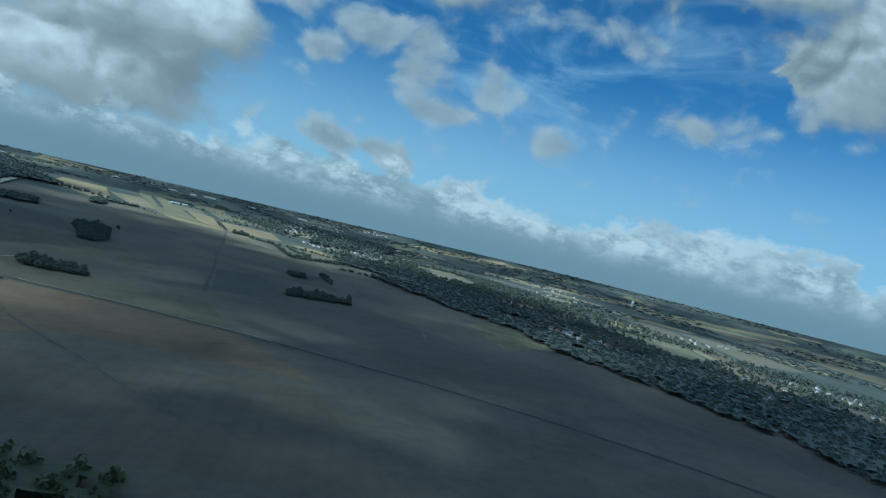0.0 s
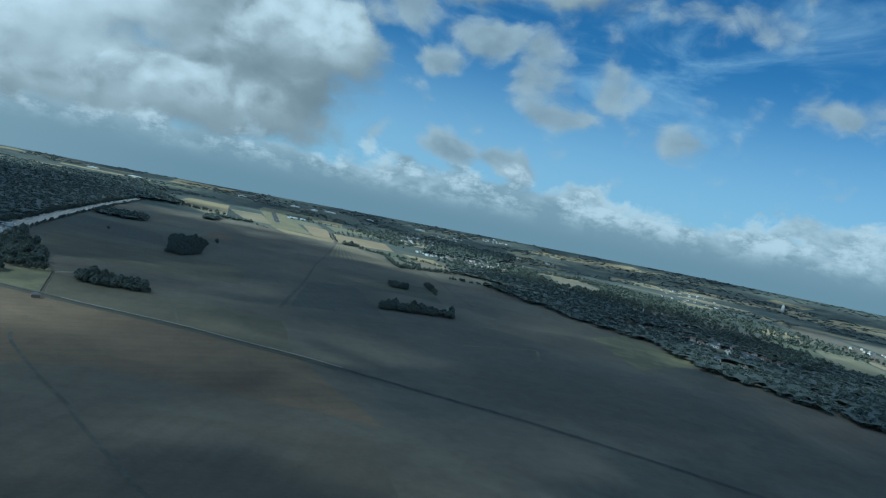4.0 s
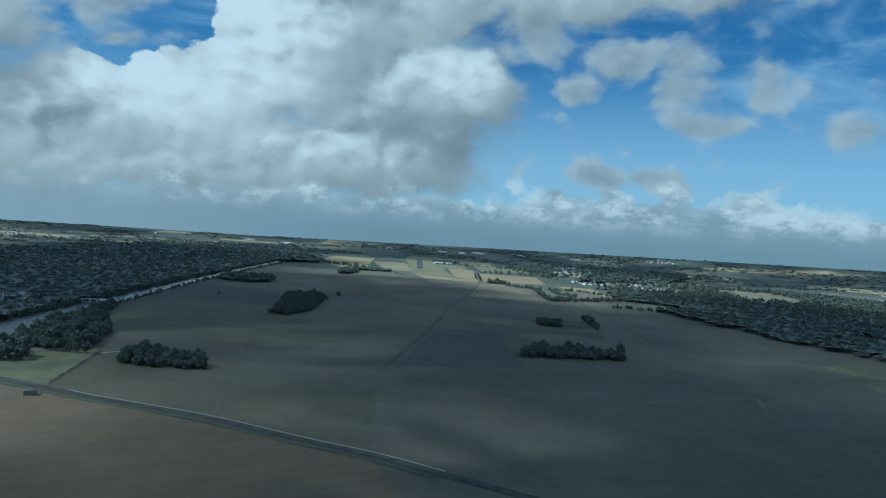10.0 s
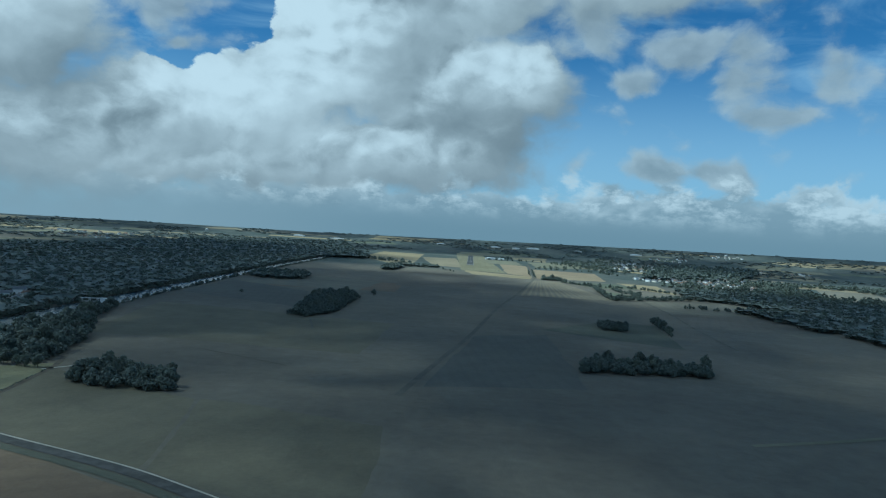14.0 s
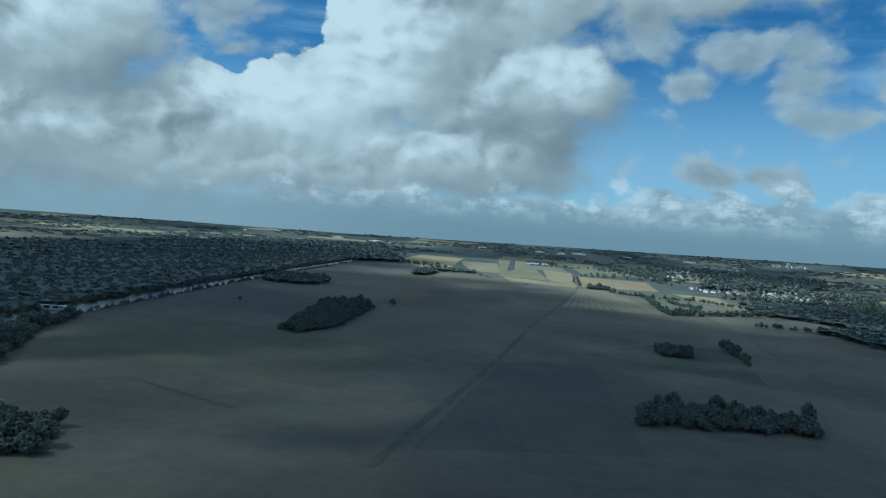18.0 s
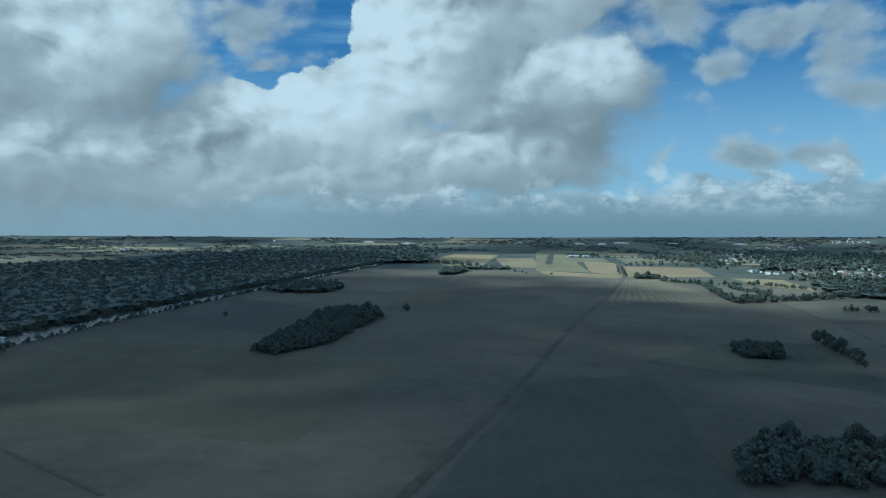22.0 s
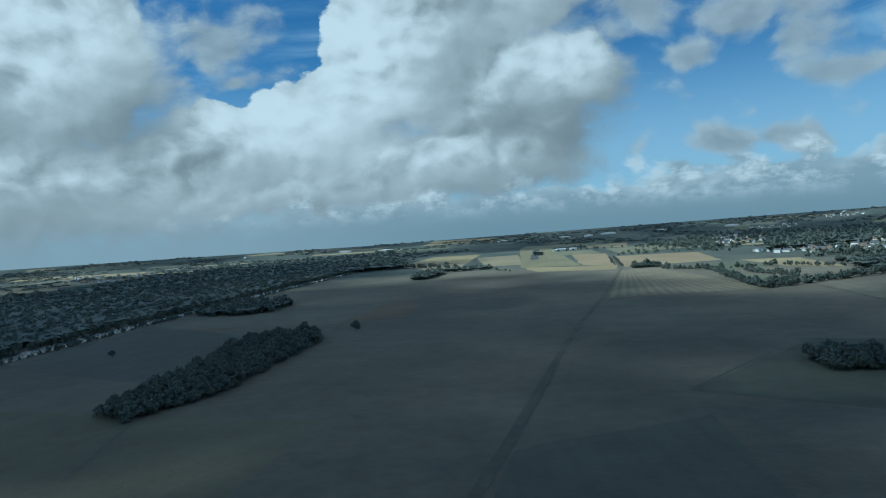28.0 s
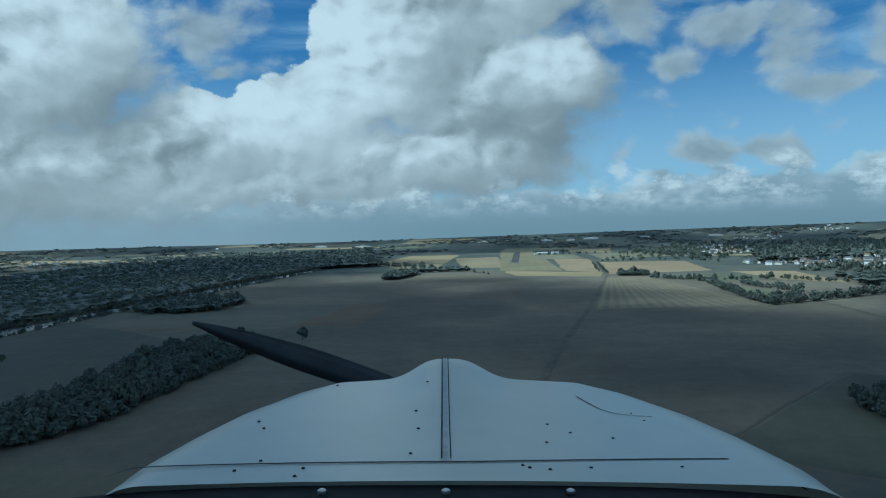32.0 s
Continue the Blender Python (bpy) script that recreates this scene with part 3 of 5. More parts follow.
for k in range(15):
    u, w = (k + 0.5) / 15, 0.017
    top = [383 + (440 - 383) * (u + s) for s in (-w, w)]
    low = [302 + (470 - 302) * (u + s) for s in (-w, w)]
    verts = [(low[0], 1602 + 10 * u, 0.26), (low[1], 1602 + 10 * u, 0.26), (top[1], 2030, 0.26), (top[0], 2030, 0.26)]
    verts += [((low[0] + low[1]) / 2, 1603 + 10 * u, 0.5), ((top[0] + top[1]) / 2, 2029, 0.5)]
    mesh_object("ridge", verts, [(0, 4, 5, 3), (4, 1, 2, 5), (0, 1, 4), (3, 5, 2)], M_ridge, ridged)


# ---------- river, roads, runway ----------
def make_river():
    rows = ((-420, 0, 60), (-290, 350, 60), (-186, 600, 60), (-164, 700, 60), (-168, 780, 62), (-177, 880, 52), (-185, 1000, 44), (-192, 1170, 38), (-194, 1300, 32), (-197, 1600, 28), (-196, 2000, 29), (-184, 2500, 27), (-150, 2800, 24))
    ribbon_pts = [(x, y) for x, y, w in rows]
    ob = ribbon("river", M_water, "calm grey-blue river between wooded banks", ribbon_pts, 44, 0.35, "river")
    # the stream narrows away from the bridge
    for v in ob.data.vertices:
        mid = np.interp(v.co.y, [r[1] for r in rows], [r[0] for r in rows])
        wide = np.interp(v.co.y, [r[1] for r in rows], [r[2] for r in rows])
        v.co.x = mid + (v.co.x - mid) * wide / 44


make_river()
ribbon("road", M_road, "grey country road with pale verges", [(-330, 832), (-230, 806), (-160, 788), (-110, 775), (-88, 767), (-51, 749), (-14, 731), (30, 713), (63, 698), (113, 669), (152, 648), (182, 627), (226, 596), (330, 520), (460, 390), (620, 160)], 6.0, 0.21)
ribbon("verge", M_chalk, "pale worn road verge", [(-34, 745.0), (-12.4, 734.4), (31.6, 716.4), (64.6, 701.4), (114.7, 672.3), (153.8, 651.3), (183.9, 630.2)], 1.0, 0.24, "verge")
ribbon("verge", M_verdant, "broad dark grassy strip beside the road", [(-95, 762.5), (-54, 743.5), (-17, 725.5), (27, 707.5), (60, 692.5), (110, 663.5), (149, 642.5), (179, 621.5)], 5.0, 0.19, "verge")
ribbon("path", M_track, "straight dark field path to the river", [(-50, 752), (-56, 790), (-66, 862), (-78, 900)], 3.2, 0.20)
ribbon("track", M_chalk, "short pale track beside the grove", [(-69, 858), (-56, 874), (-40, 892)], 2.2, 0.20)
ribbon("track", M_weed, "dark weedy track over the tilled field", [(-34, 612), (-27, 588), (1, 530), (26, 484), (42, 448), (78, 380)], 2.4, 0.20)
ribbon("track", M_ditch, "weedy ditch and track across the plain", [(392, 2095), (345, 1850), (297, 1600), (250, 1380), (203, 1112), (172, 960), (150, 850)], 4.6, 0.20)
ribbon("track", M_weed, "faint weedy field edge near the round grove", [(284, 1188), (330, 1246), (386, 1310)], 1.6, 0.20)
ribbon("track", M_track, "pale trodden track across the stubble", [(-2, 953), (30, 936), (68, 915)], 2.0, 0.20)
ribbon("track", M_weed, "weedy edge beside the long grove", [(52, 1092), (34, 1165), (18, 1215)], 2.0, 0.20)
ribbon("track", M_weed, "weedy field edge across the plain", [(524, 1672), (507, 1440), (486, 1287), (470, 1120)], 3.4, 0.20)
ribbon("track", M_weed, "weedy field edge towards the wood", [(507, 1445), (571, 1464), (689, 1497)], 2.6, 0.21)
ribbon("road", M_track, "narrow lane between golden fields", [(394, 2105), (410, 2250), (430, 2480), (450, 2690), (470, 2900)], 4.5, 0.20)
ribbon("road", M_road, "lane beside the right-hand meadow", [(526, 1676), (610, 1692), (700, 1712)], 5, 0.20)
# yellow ribbon paints the sun along a bent stubble edge
ribbon("track", M_olive, "stubble edge with a sharp bend, coloured yellow as if sunlit", [(338, 792), (396, 812), (437, 826), (430, 800), (414, 764)], 4.0, 0.20)
ribbon("track", M_weed, "faint weedy edge below the wooded belt", [(488, 1287), (600, 1291), (672, 1350)], 2.4, 0.20)

runway = tagged(mesh_object("runway", *quad_grid(((242, 2580), (264, 2580), (298, 3470), (276, 3470)), 2, 12, 0.20), M_asphalt), "dark asphalt runway with white markings", "runway", kind="structure")


def runway_mark(u0, u1, v0, v1):
    def at(u, v):
        return (242 + 34 * v + 22 * u, 2580 + 890 * v)
    verts, faces = quad_grid((at(u0, v0), at(u1, v0), at(u1, v1), at(u0, v1)), 1, 2, 0.22)
    mesh_object("marking", verts, faces, M_mark, runway)


for k in range(4):
    runway_mark(0.06 + 0.11 * k, 0.12 + 0.11 * k, 0.012, 0.062)
    runway_mark(0.55 + 0.11 * k, 0.61 + 0.11 * k, 0.012, 0.062)
for k in range(9):
    runway_mark(0.48, 0.52, 0.16 + 0.09 * k, 0.205 + 0.09 * k)
runway_mark(0.02, 0.05, 0.0, 1.0)
runway_mark(0.95, 0.98, 0.0, 1.0)
runway_mark(0.25, 0.36, 0.30, 0.345)
runway_mark(0.64, 0.75, 0.30, 0.345)


# ---------- trees ----------
VILLAGES = [(925, 1085, 75, 85, 36), (1040, 1370, 40, 50, 8), (800, 935, 25, 30, 4), (1244, 861, 60, 60, 8), (1030, 740, 60, 35, 9), (1310, 680, 70, 80, 13),
            (1505, 910, 80, 80, 20), (1800, 1560, 120, 70, 9), (2020, 1640, 45, 45, 4), (1110, 1590, 70, 60, 6), (880, 2290, 115, 150, 50), (900, 3050, 90, 260, 36),
            (1440, 3420, 110, 60, 13), (1690, 3380, 45, 45, 5), (2160, 2820, 120, 130, 13), (1880, 2420, 90, 120, 9), (880, 1245, 60, 40, 4), (-400, 1790, 35, 25, 4),
            (-300, 1160, 45, 60, 11), (-1280, 3250, 170, 80, 24), (-1120, 2880, 120, 90, 20), (770, 2340, 60, 60, 14), (1010, 2540, 90, 80, 16),
            (1010, 3450, 90, 90, 18), (1300, 3900, 110, 90, 14), (1690, 4180, 90, 70, 12)]


def cleared(points):
    """Leaves few trees between the houses."""
    out = []
    for x, y in points:
        if 1180 < x < 2150 and 880 < y < 2160 and abs((y - 1240) - 1.45 * (x - 1300)) < 420 and rng.random() < 0.55:
            continue
        if 1060 < x < 1370 and 1980 < y < 2470 and abs((x - 1200) - 0.5 * (y - 2200)) < 120:
            continue
        near = any(((x - a) / (rx + 12)) ** 2 + ((y - b) / (ry + 16)) ** 2 < 1 for a, b, rx, ry, c in VILLAGES)
        if not near or rng.random() < 0.22:
            out.append((x, y))
    return out


def leaf_cloud(rng, count, size, lobes):
    """Corner points of leaf sprays on a lumpy crown of unit radius, as an array (count, 4, 3)."""
    which = rng.integers(0, len(lobes), count)
    centre = np.array([l[:3] for l in lobes])[which]
    rad = np.array([l[3] for l in lobes])[which]
    d = rng.normal(size=(count, 3))
    d /= np.linalg.norm(d, axis=1)[:, None]
    pos = centre + d * (rad * rng.uniform(0.62, 1.06, count))[:, None]
    n = d + rng.normal(size=(count, 3)) * 0.28
    n /= np.linalg.norm(n, axis=1)[:, None]
    a = np.cross(n, rng.normal(size=(count, 3)))
    a /= np.linalg.norm(a, axis=1)[:, None]
    b = np.cross(n, a)
    s = size * rng.uniform(0.6, 1.3, count)[:, None]
    k = rng.uniform(0.55, 1.0, count)[:, None]
    return np.stack([pos - a * s - b * s * k, pos + a * s - b * s * k * 0.6, pos + a * s * 0.8 + b * s * k, pos - a * s * 0.7 + b * s * k * 0.9], 1)


def crown_lobes(rng, tall=1.0):
    lobes = [(0, 0, 0.0, 0.62)]
    for k in range(6):
        a = k * math.tau / 6 + rng.uniform(-0.5, 0.5)
        lobes.append((0.48 * math.cos(a), 0.48 * math.sin(a), rng.uniform(-0.35, 0.3) * tall, rng.uniform(0.34, 0.5)))
    lobes.append((rng.uniform(-0.15, 0.15), rng.uniform(-0.15, 0.15), 0.55 * tall, 0.42))
    return lobes


def quads_mesh(name, corners, mat):
    corners = np.asarray(corners, np.float32).reshape(-1, 3)
    count = len(corners) // 4
    me = bpy.data.meshes.new(name)
    me.vertices.add(len(corners))
    me.vertices.foreach_set("co", corners.ravel())
    me.loops.add(len(corners))
    me.loops.foreach_set("vertex_index", np.arange(len(corners), dtype=np.int32))
    me.polygons.add(count)
    me.polygons.foreach_set("loop_start", np.arange(0, len(corners), 4, dtype=np.int32))
    me.materials.append(mat)
    me.update(calc_edges=True)
    return me


def trunk_mesh(rng, height, r):
    """A tapered trunk with five limbs reaching into the crown."""
    bm = bmesh.new()

    def limb(p, q, ra, rb):
        d = (q - p)
        turn = d.to_track_quat("Z", "Y").to_matrix().to_4x4()
        bmesh.ops.create_cone(bm, cap_ends=True, segments=7, radius1=ra, radius2=rb, depth=d.length, matrix=Matrix.Translation((p + q) / 2) @ turn)
    top = Vector((0.2, -0.1, height * 0.62))
    limb(Vector((0, 0, -0.4)), top, r, r * 0.6)
    for k in range(5):
        a = k * 2.4 + rng.uniform(-0.4, 0.4)
        start = Vector((0, 0, height * (0.3 + 0.06 * k)))
        limb(start, start + Vector((math.cos(a), math.sin(a), 0.9)) * height * 0.27, r * 0.42, r * 0.12)
    limb(top, Vector((0.1, 0.1, height * 0.9)), r * 0.6, r * 0.12)
    me = bpy.data.meshes.new("trunk")
    bm.to_mesh(me)
    bm.free()
    me.materials.append(M_bark)
    return me


rng = np.random.default_rng(7)
TREES = []
for k in range(5):
    h = (11.5, 14.0, 10.0, 12.5, 9.0)[k]
    w = h * (0.48, 0.43, 0.54, 0.48, 0.55)[k]
    leafy = leaf_cloud(rng, 640, 0.122, crown_lobes(rng)) * (w, w, h * 0.50) + (0, 0, h * 0.50)
    TREES.append((trunk_mesh(rng, h, 0.32), quads_mesh("crown", leafy, (M_wood_dark, M_wood_mid, M_wood_dark, M_wood_dark, M_wood_mid)[k])))


def tree(x, y, kind, scale, turn, label, group):
    root = new("tree")
    root.matrix_basis = Matrix.LocRotScale((x, y, float(land(x, y)) + 0.1), Euler((0, 0, turn)), (scale, scale, scale * rng.uniform(0.88, 1.12)))
    for name, me in zip(("trunk", "crown"), TREES[kind]):
        new(name, me).parent = root
    return tagged(root, label, "tree", group)


def inside(x, y, poly):
    hit = False
    for (ax, ay), (bx, by) in zip(poly, poly[1:] + poly[:1]):
        if (ay > y) != (by > y) and x < (bx - ax) * (y - ay) / (by - ay) + ax:
            hit = not hit
    return hit


def scatter(poly, gap):
    """Jittered grid points inside a polygon."""
    xs, ys = [p[0] for p in poly], [p[1] for p in poly]
    out = []
    row = 0
    y = min(ys)
    while y < max(ys):
        x = min(xs) + (row % 2) * gap / 2
        while x < max(xs):
            px, py = x + rng.uniform(-0.5, 0.5) * gap, y + rng.uniform(-0.5, 0.5) * gap
            if inside(px, py, poly):
                out.append((px, py))
            x += gap
        y += gap * 0.87
        row += 1
    return out


GROVES = []


def grove(poly, gap, low, high, label, group):
    GROVES.append(poly)
    for x, y in scatter(poly, gap):
        tree(x, y, int(rng.integers(0, 5)), rng.uniform(low, high), rng.uniform(0, 6.28), label, group)


def line_of(points, gap, jitter):
    out = []
    for (ax, ay), (bx, by) in zip(points, points[1:]):
        n = max(1, int(math.hypot(bx - ax, by - ay) / gap))
        for k in range(n):
            t = (k + rng.uniform(0, 0.8)) / n
            out.append((ax + (bx - ax) * t + rng.uniform(-jitter, jitter), ay + (by - ay) * t + rng.uniform(-jitter, jitter)))
    return out


DARK = "dark green broadleaf tree in a field grove"
grove([(278, 958), (382, 964), (394, 996), (302, 1010)], 10, 0.62, 0.92, DARK, "trees of the long grove")
grove([(356, 1216), (382, 1210), (390, 1246), (360, 1252)], 7.5, 0.62, 0.9, DARK, "trees of the round grove")
for x, y in line_of([(445, 1318), (440, 1290)], 5, 6) + line_of([(440, 1290), (427, 1190)], 8, 2.5):
    tree(x, y, int(rng.integers(0, 5)), rng.uniform(0.55, 0.95), rng.uniform(0, 6), "dark green tree in a short field hedge", "trees of the short hedge")
grove([(-38, 826), (24, 822), (14, 862), (-48, 868)], 8.5, 0.66, 0.95, DARK, "trees of the grove by the road")
grove([(30, 1168), (52, 1215), (58, 1390), (40, 1430), (2, 1420), (-2, 1345), (8, 1265), (8, 1180)], 11, 0.68, 1.0, DARK, "trees of the middle grove")
tree(73, 1440, 2, 0.95, 0.4, "lone dark green tree standing on the stubble", "")
tree(-97, 1362, 4, 0.6, 1.4, "small dark bush standing alone on the plain", "")
grove([(406, 2062), (452, 2062), (456, 2100), (410, 2098)], 11, 0.7, 1.1, "green tree in a round bushy clump", "trees of the bushy clump")
for x, y in [(x - 4, y + 38) for x, y in ((-108, 782), (-118, 776), (-112, 794), (-103, 797), (-99, 788), (-112, 786), (-124, 784), (-118, 800), (-106, 804), (-126, 812), (-116, 814))]:
    tree(x, y, int(rng.integers(0, 5)), rng.uniform(0.9, 1.2), rng.uniform(0, 6), "leafy green tree on the river bank", "trees on the river bank")
grove([(-150, 880), (-112, 872), (-80, 874), (-88, 935), (-116, 1010), (-148, 1080), (-162, 1150), (-172, 1150), (-158, 1020)], 14, 0.85, 1.25, "leafy green tree in the grove along the river bank", "trees on the river bank")
for x, y in line_of([(-106, 868), (-73, 862)], 5, 2):
    tree(x, y, 1, rng.uniform(0.55, 0.75), rng.uniform(0, 6), "slim pale green tree in a row by the meadow", "slim trees by the meadow")
for x, y, q in ((-129, 752, 0.6), (-126, 764, 0.5), (-128, 778, 0.55)):
    tree(x, y, 2, q, rng.uniform(0, 6), "small bushy tree beside the road", "small trees beside the road")


FAR_CROWNS = [leaf_cloud(rng, 28, 0.30, crown_lobes(rng)) for _ in range(10)]
NEAR_CROWNS = [leaf_cloud(rng, 100, 0.19, crown_lobes(rng)) for _ in range(12)]
GROVE_CROWNS = [leaf_cloud(rng, 260, 0.13, crown_lobes(rng)) for _ in range(12)]


def canopy(crowns_at, cell):
    """The closed roof of leaves under the sprays: a lumpy sheet over all the crowns, in small facets."""
    at = np.array(crowns_at)
    x0, y0 = at[:, 0].min() - 30, at[:, 1].min() - 30
    nx, ny = int((at[:, 0].max() + 30 - x0) / cell) + 1, int((at[:, 1].max() + 30 - y0) / cell) + 1
    top = np.full((nx, ny), -99.0)
    for x, y, w, h, base in crowns_at:
        wide = w * 1.45
        i0, i1 = int((x - wide - x0) / cell), int((x + wide - x0) / cell) + 2
        j0, j1 = int((y - wide - y0) / cell), int((y + wide - y0) / cell) + 2
        gx, gy = np.meshgrid(x0 + cell * np.arange(i0, i1), y0 + cell * np.arange(j0, j1), indexing="ij")
        q = 1 - ((gx - x) ** 2 + (gy - y) ** 2) / wide ** 2
        z = np.where(q > 0, base + h * (1.78 * q - 0.10), -99.0)
        part_of = top[i0:i1, j0:j1]
        np.maximum(part_of, z[:part_of.shape[0], :part_of.shape[1]], out=part_of)
    # the crowns run into one another
    for _ in range(4):
        solid = np.pad((top > -50).astype(float), 1)
        high = np.pad(np.where(top > -50, top, 0.0), 1)
        count = sum(solid[i:i + nx, j:j + ny] for i in range(3) for j in range(3))
        total = sum(high[i:i + nx, j:j + ny] for i in range(3) for j in range(3))
        top = np.where(top > -50, total / np.maximum(count, 1), top)
    gx, gy = np.meshgrid(x0 + cell * np.arange(nx), y0 + cell * np.arange(ny), indexing="ij")
    p = np.stack([gx + rng.uniform(-0.2, 0.2, gx.shape) * cell, gy + rng.uniform(-0.2, 0.2, gx.shape) * cell, top], -1)
    quads = np.stack([p[:-1, :-1], p[1:, :-1], p[1:, 1:], p[:-1, 1:]], 2).reshape(-1, 4, 3)
    return quads[quads[:, :, 2].min(1) > -50]


def wood(name, points, low, high, mat, label, crowns, squat=1.0, roofed=0.0):
    """A whole wood of leafy crowns as one mass."""
    all_corners, crowns_at = [], []
    for x, y in cleared(points):
        w = rng.uniform(low, high)
        h = w * rng.uniform(0.85, 1.25) * squat
        c = crowns[int(rng.integers(0, len(crowns)))]
        a = rng.uniform(0, 6.28)
        turn = np.array([[math.cos(a), -math.sin(a), 0], [math.sin(a), math.cos(a), 0], [0, 0, 1]])
        base = float(land(x, y))
        all_corners.append((c @ turn.T) * (w, w, h) + (x, y, base + h * 0.8))
        crowns_at.append((x, y, w, h, base))
    if roofed:
        all_corners.append(canopy(crowns_at, roofed))
    ob = new(name, quads_mesh(name, np.concatenate(all_corners), mat))
    return tagged(ob, label, "woodland", kind="stuff")


thicket = []
for ring in GROVES:
    thicket += scatter(ring, 6.0)
wood("undergrowth", thicket, 3.6, 5.6, M_wood_dark, "dense dark undergrowth between the grove trees", GROVE_CROWNS, 0.8)
wood("hedgerow", line_of([(442, 2010), (498, 1930), (472, 1720), (464, 1618)], 4, 4) + line_of([(470, 1640), (520, 1690), (545, 1745), (520, 1850)], 5, 4) + line_of([(500, 1930), (600, 1935), (655, 1850)], 7, 5), 2.4, 5.4, M_wood_dark, "long hedgerow of small green trees", NEAR_CROWNS)
wood("lane_bushes", line_of([(398, 2130), (416, 2300), (434, 2490)], 14, 2) + line_of([(390, 2170), (422, 2480)], 30, 2) + line_of([(168, 2250), (198, 2165)], 14, 4), 1.6, 3.6, M_wood_dark, "low dark bushes along lanes and field edges", NEAR_CROWNS)
wood("airfield_copse", scatter([(20, 2070), (50, 2075), (66, 2180), (60, 2260), (28, 2200)], 7) + line_of([(60, 2270), (100, 2285), (155, 2300)], 2.5, 9), 4.0, 7.0, M_wood_dark, "dark copse and hedge before the airfield", NEAR_CROWNS, roofed=3)
wood("hedgerow", line_of([(465, 1615), (532, 1660), (640, 1725), (690, 1750)], 2.6, 8) + line_of([(560, 1545), (640, 1543)], 8, 3), 2.8, 5.4, M_wood_dark, "thick dark hedgerow beside the wood", NEAR_CROWNS)
wood("ditch_weeds", line_of([(392, 2095), (345, 1850), (297, 1600), (250, 1380), (204, 1115)], 12, 2.0), 0.25, 0.6, M_wood_warm, "rough weeds and low bushes along a ditch", FAR_CROWNS, 0.6)
wood("edge_weeds", line_of([(524, 1672), (507, 1440), (486, 1287), (470, 1120)], 9, 1.2) + line_of([(507, 1445), (571, 1464), (689, 1497)], 11, 1.2), 0.3, 0.7, M_wood_warm, "rough weeds along a field edge", FAR_CROWNS, 0.6)
wood("village_wood", scatter([(1000, 980), (1120, 1040), (1240, 1240), (1180, 1420), (1080, 1330), (1020, 1200)], 15), 5, 9, M_wood_mid, "green wood behind the white village", NEAR_CROWNS, roofed=5)
# wooded slope across the river
wood("riverside_wood", scatter([(-226, 820), (-216, 1000), (-219, 1300), (-220, 1700), (-218, 2100), (-204, 2480), (-420, 2520), (-640, 2000), (-520, 1300), (-420, 900)], 14), 4.8, 11.0, M_wood_dark, "dense dark green wood on the slope across the river", NEAR_CROWNS, 0.62, roofed=4.5)
wood("hillside_wood", scatter([(-205, 2480), (-60, 2560), (-160, 3000), (-330, 3900), (-840, 3560), (-760, 2300), (-640, 2000), (-420, 2520)], 21), 9, 15, M_wood_dark, "dense dark green wood reaching over the hillside", FAR_CROWNS, 0.6, roofed=7)
wood("outer_wood", scatter([(-640, 2000), (-520, 1300), (-420, 900), (-900, 900), (-1000, 1700), (-900, 2100), (-760, 2300)], 22), 8, 14, M_wood_mid, "mixed green wood beyond the river slope", FAR_CROWNS, 0.6, roofed=7.5)
wood("bank_trees", line_of([(-170, 1150), (-176, 1300), (-180, 1600), (-178, 2000), (-168, 2440)], 6, 2.5), 1.2, 3.4, M_wood_dark, "row of green trees along the river bank", NEAR_CROWNS)
wood("bank_bushes", line_of([(-203, 770), (-207, 880), (-210, 1000), (-214, 1170), (-213, 1300), (-214, 1600), (-213, 2000), (-201, 2490)], 4.5, 3), 2.2, 4.6, M_wood_mid, "green bushes along the far river bank", NEAR_CROWNS)
wood("river_copse", scatter([(-172, 1650), (-120, 1610), (-74, 1640), (-70, 1720), (-110, 1770), (-172, 1780)], 10), 4, 6.5, M_wood_dark, "dark copse on the river bank", NEAR_CROWNS, roofed=3.5)
wood("path_hedge", line_of([(-52, 758), (-66, 858)], 2.6, 0.5), 0.4, 0.9, M_wood_dark, "low dark hedge along a straight field path", FAR_CROWNS, 0.8)
wood("field_hedge", line_of([(-57, 2553), (20, 2480), (70, 2400)], 13, 8), 4, 8, M_wood_dark, "dark hedge at the end of the plain", NEAR_CROWNS)
# belt of woods on the other side
BELT = [(640, 1542), (655, 1380), (680, 1200), (735, 1020), (700, 850), (740, 690), (760, 470), (700, 280), (900, 200), (1180, 420), (1240, 720), (1230, 1050), (1150, 1450), (990, 1880), (860, 2010), (690, 1960), (640, 1760), (700, 1690), (770, 1560)]
wood("belt_wood", scatter(BELT, 17), 4.8, 11, M_wood_dark, "belt of dark green woods between plain and village", NEAR_CROWNS, 0.66, roofed=5)
wood("hill_wood", scatter([(800, 2545), (700, 2300), (830, 2335), (1050, 2500), (1546, 3420), (1210, 3480), (900, 2900)], 21), 8, 13, M_wood_dark, "dark wooded hill between two villages", FAR_CROWNS, roofed=8)
wood("village_trees", scatter([(690, 2110), (860, 2010), (1150, 1450), (1600, 1250), (1750, 1900), (1500, 2600), (1050, 2480)], 21), 5, 9, M_wood_mid, "scattered green trees between village gardens", FAR_CROWNS)
wood("garden_trees", scatter([(1180, 420), (1240, 1050), (1650, 1250), (1800, 600), (1500, 200)], 20), 4, 8, M_wood_dark, "dark garden trees round village houses", FAR_CROWNS)
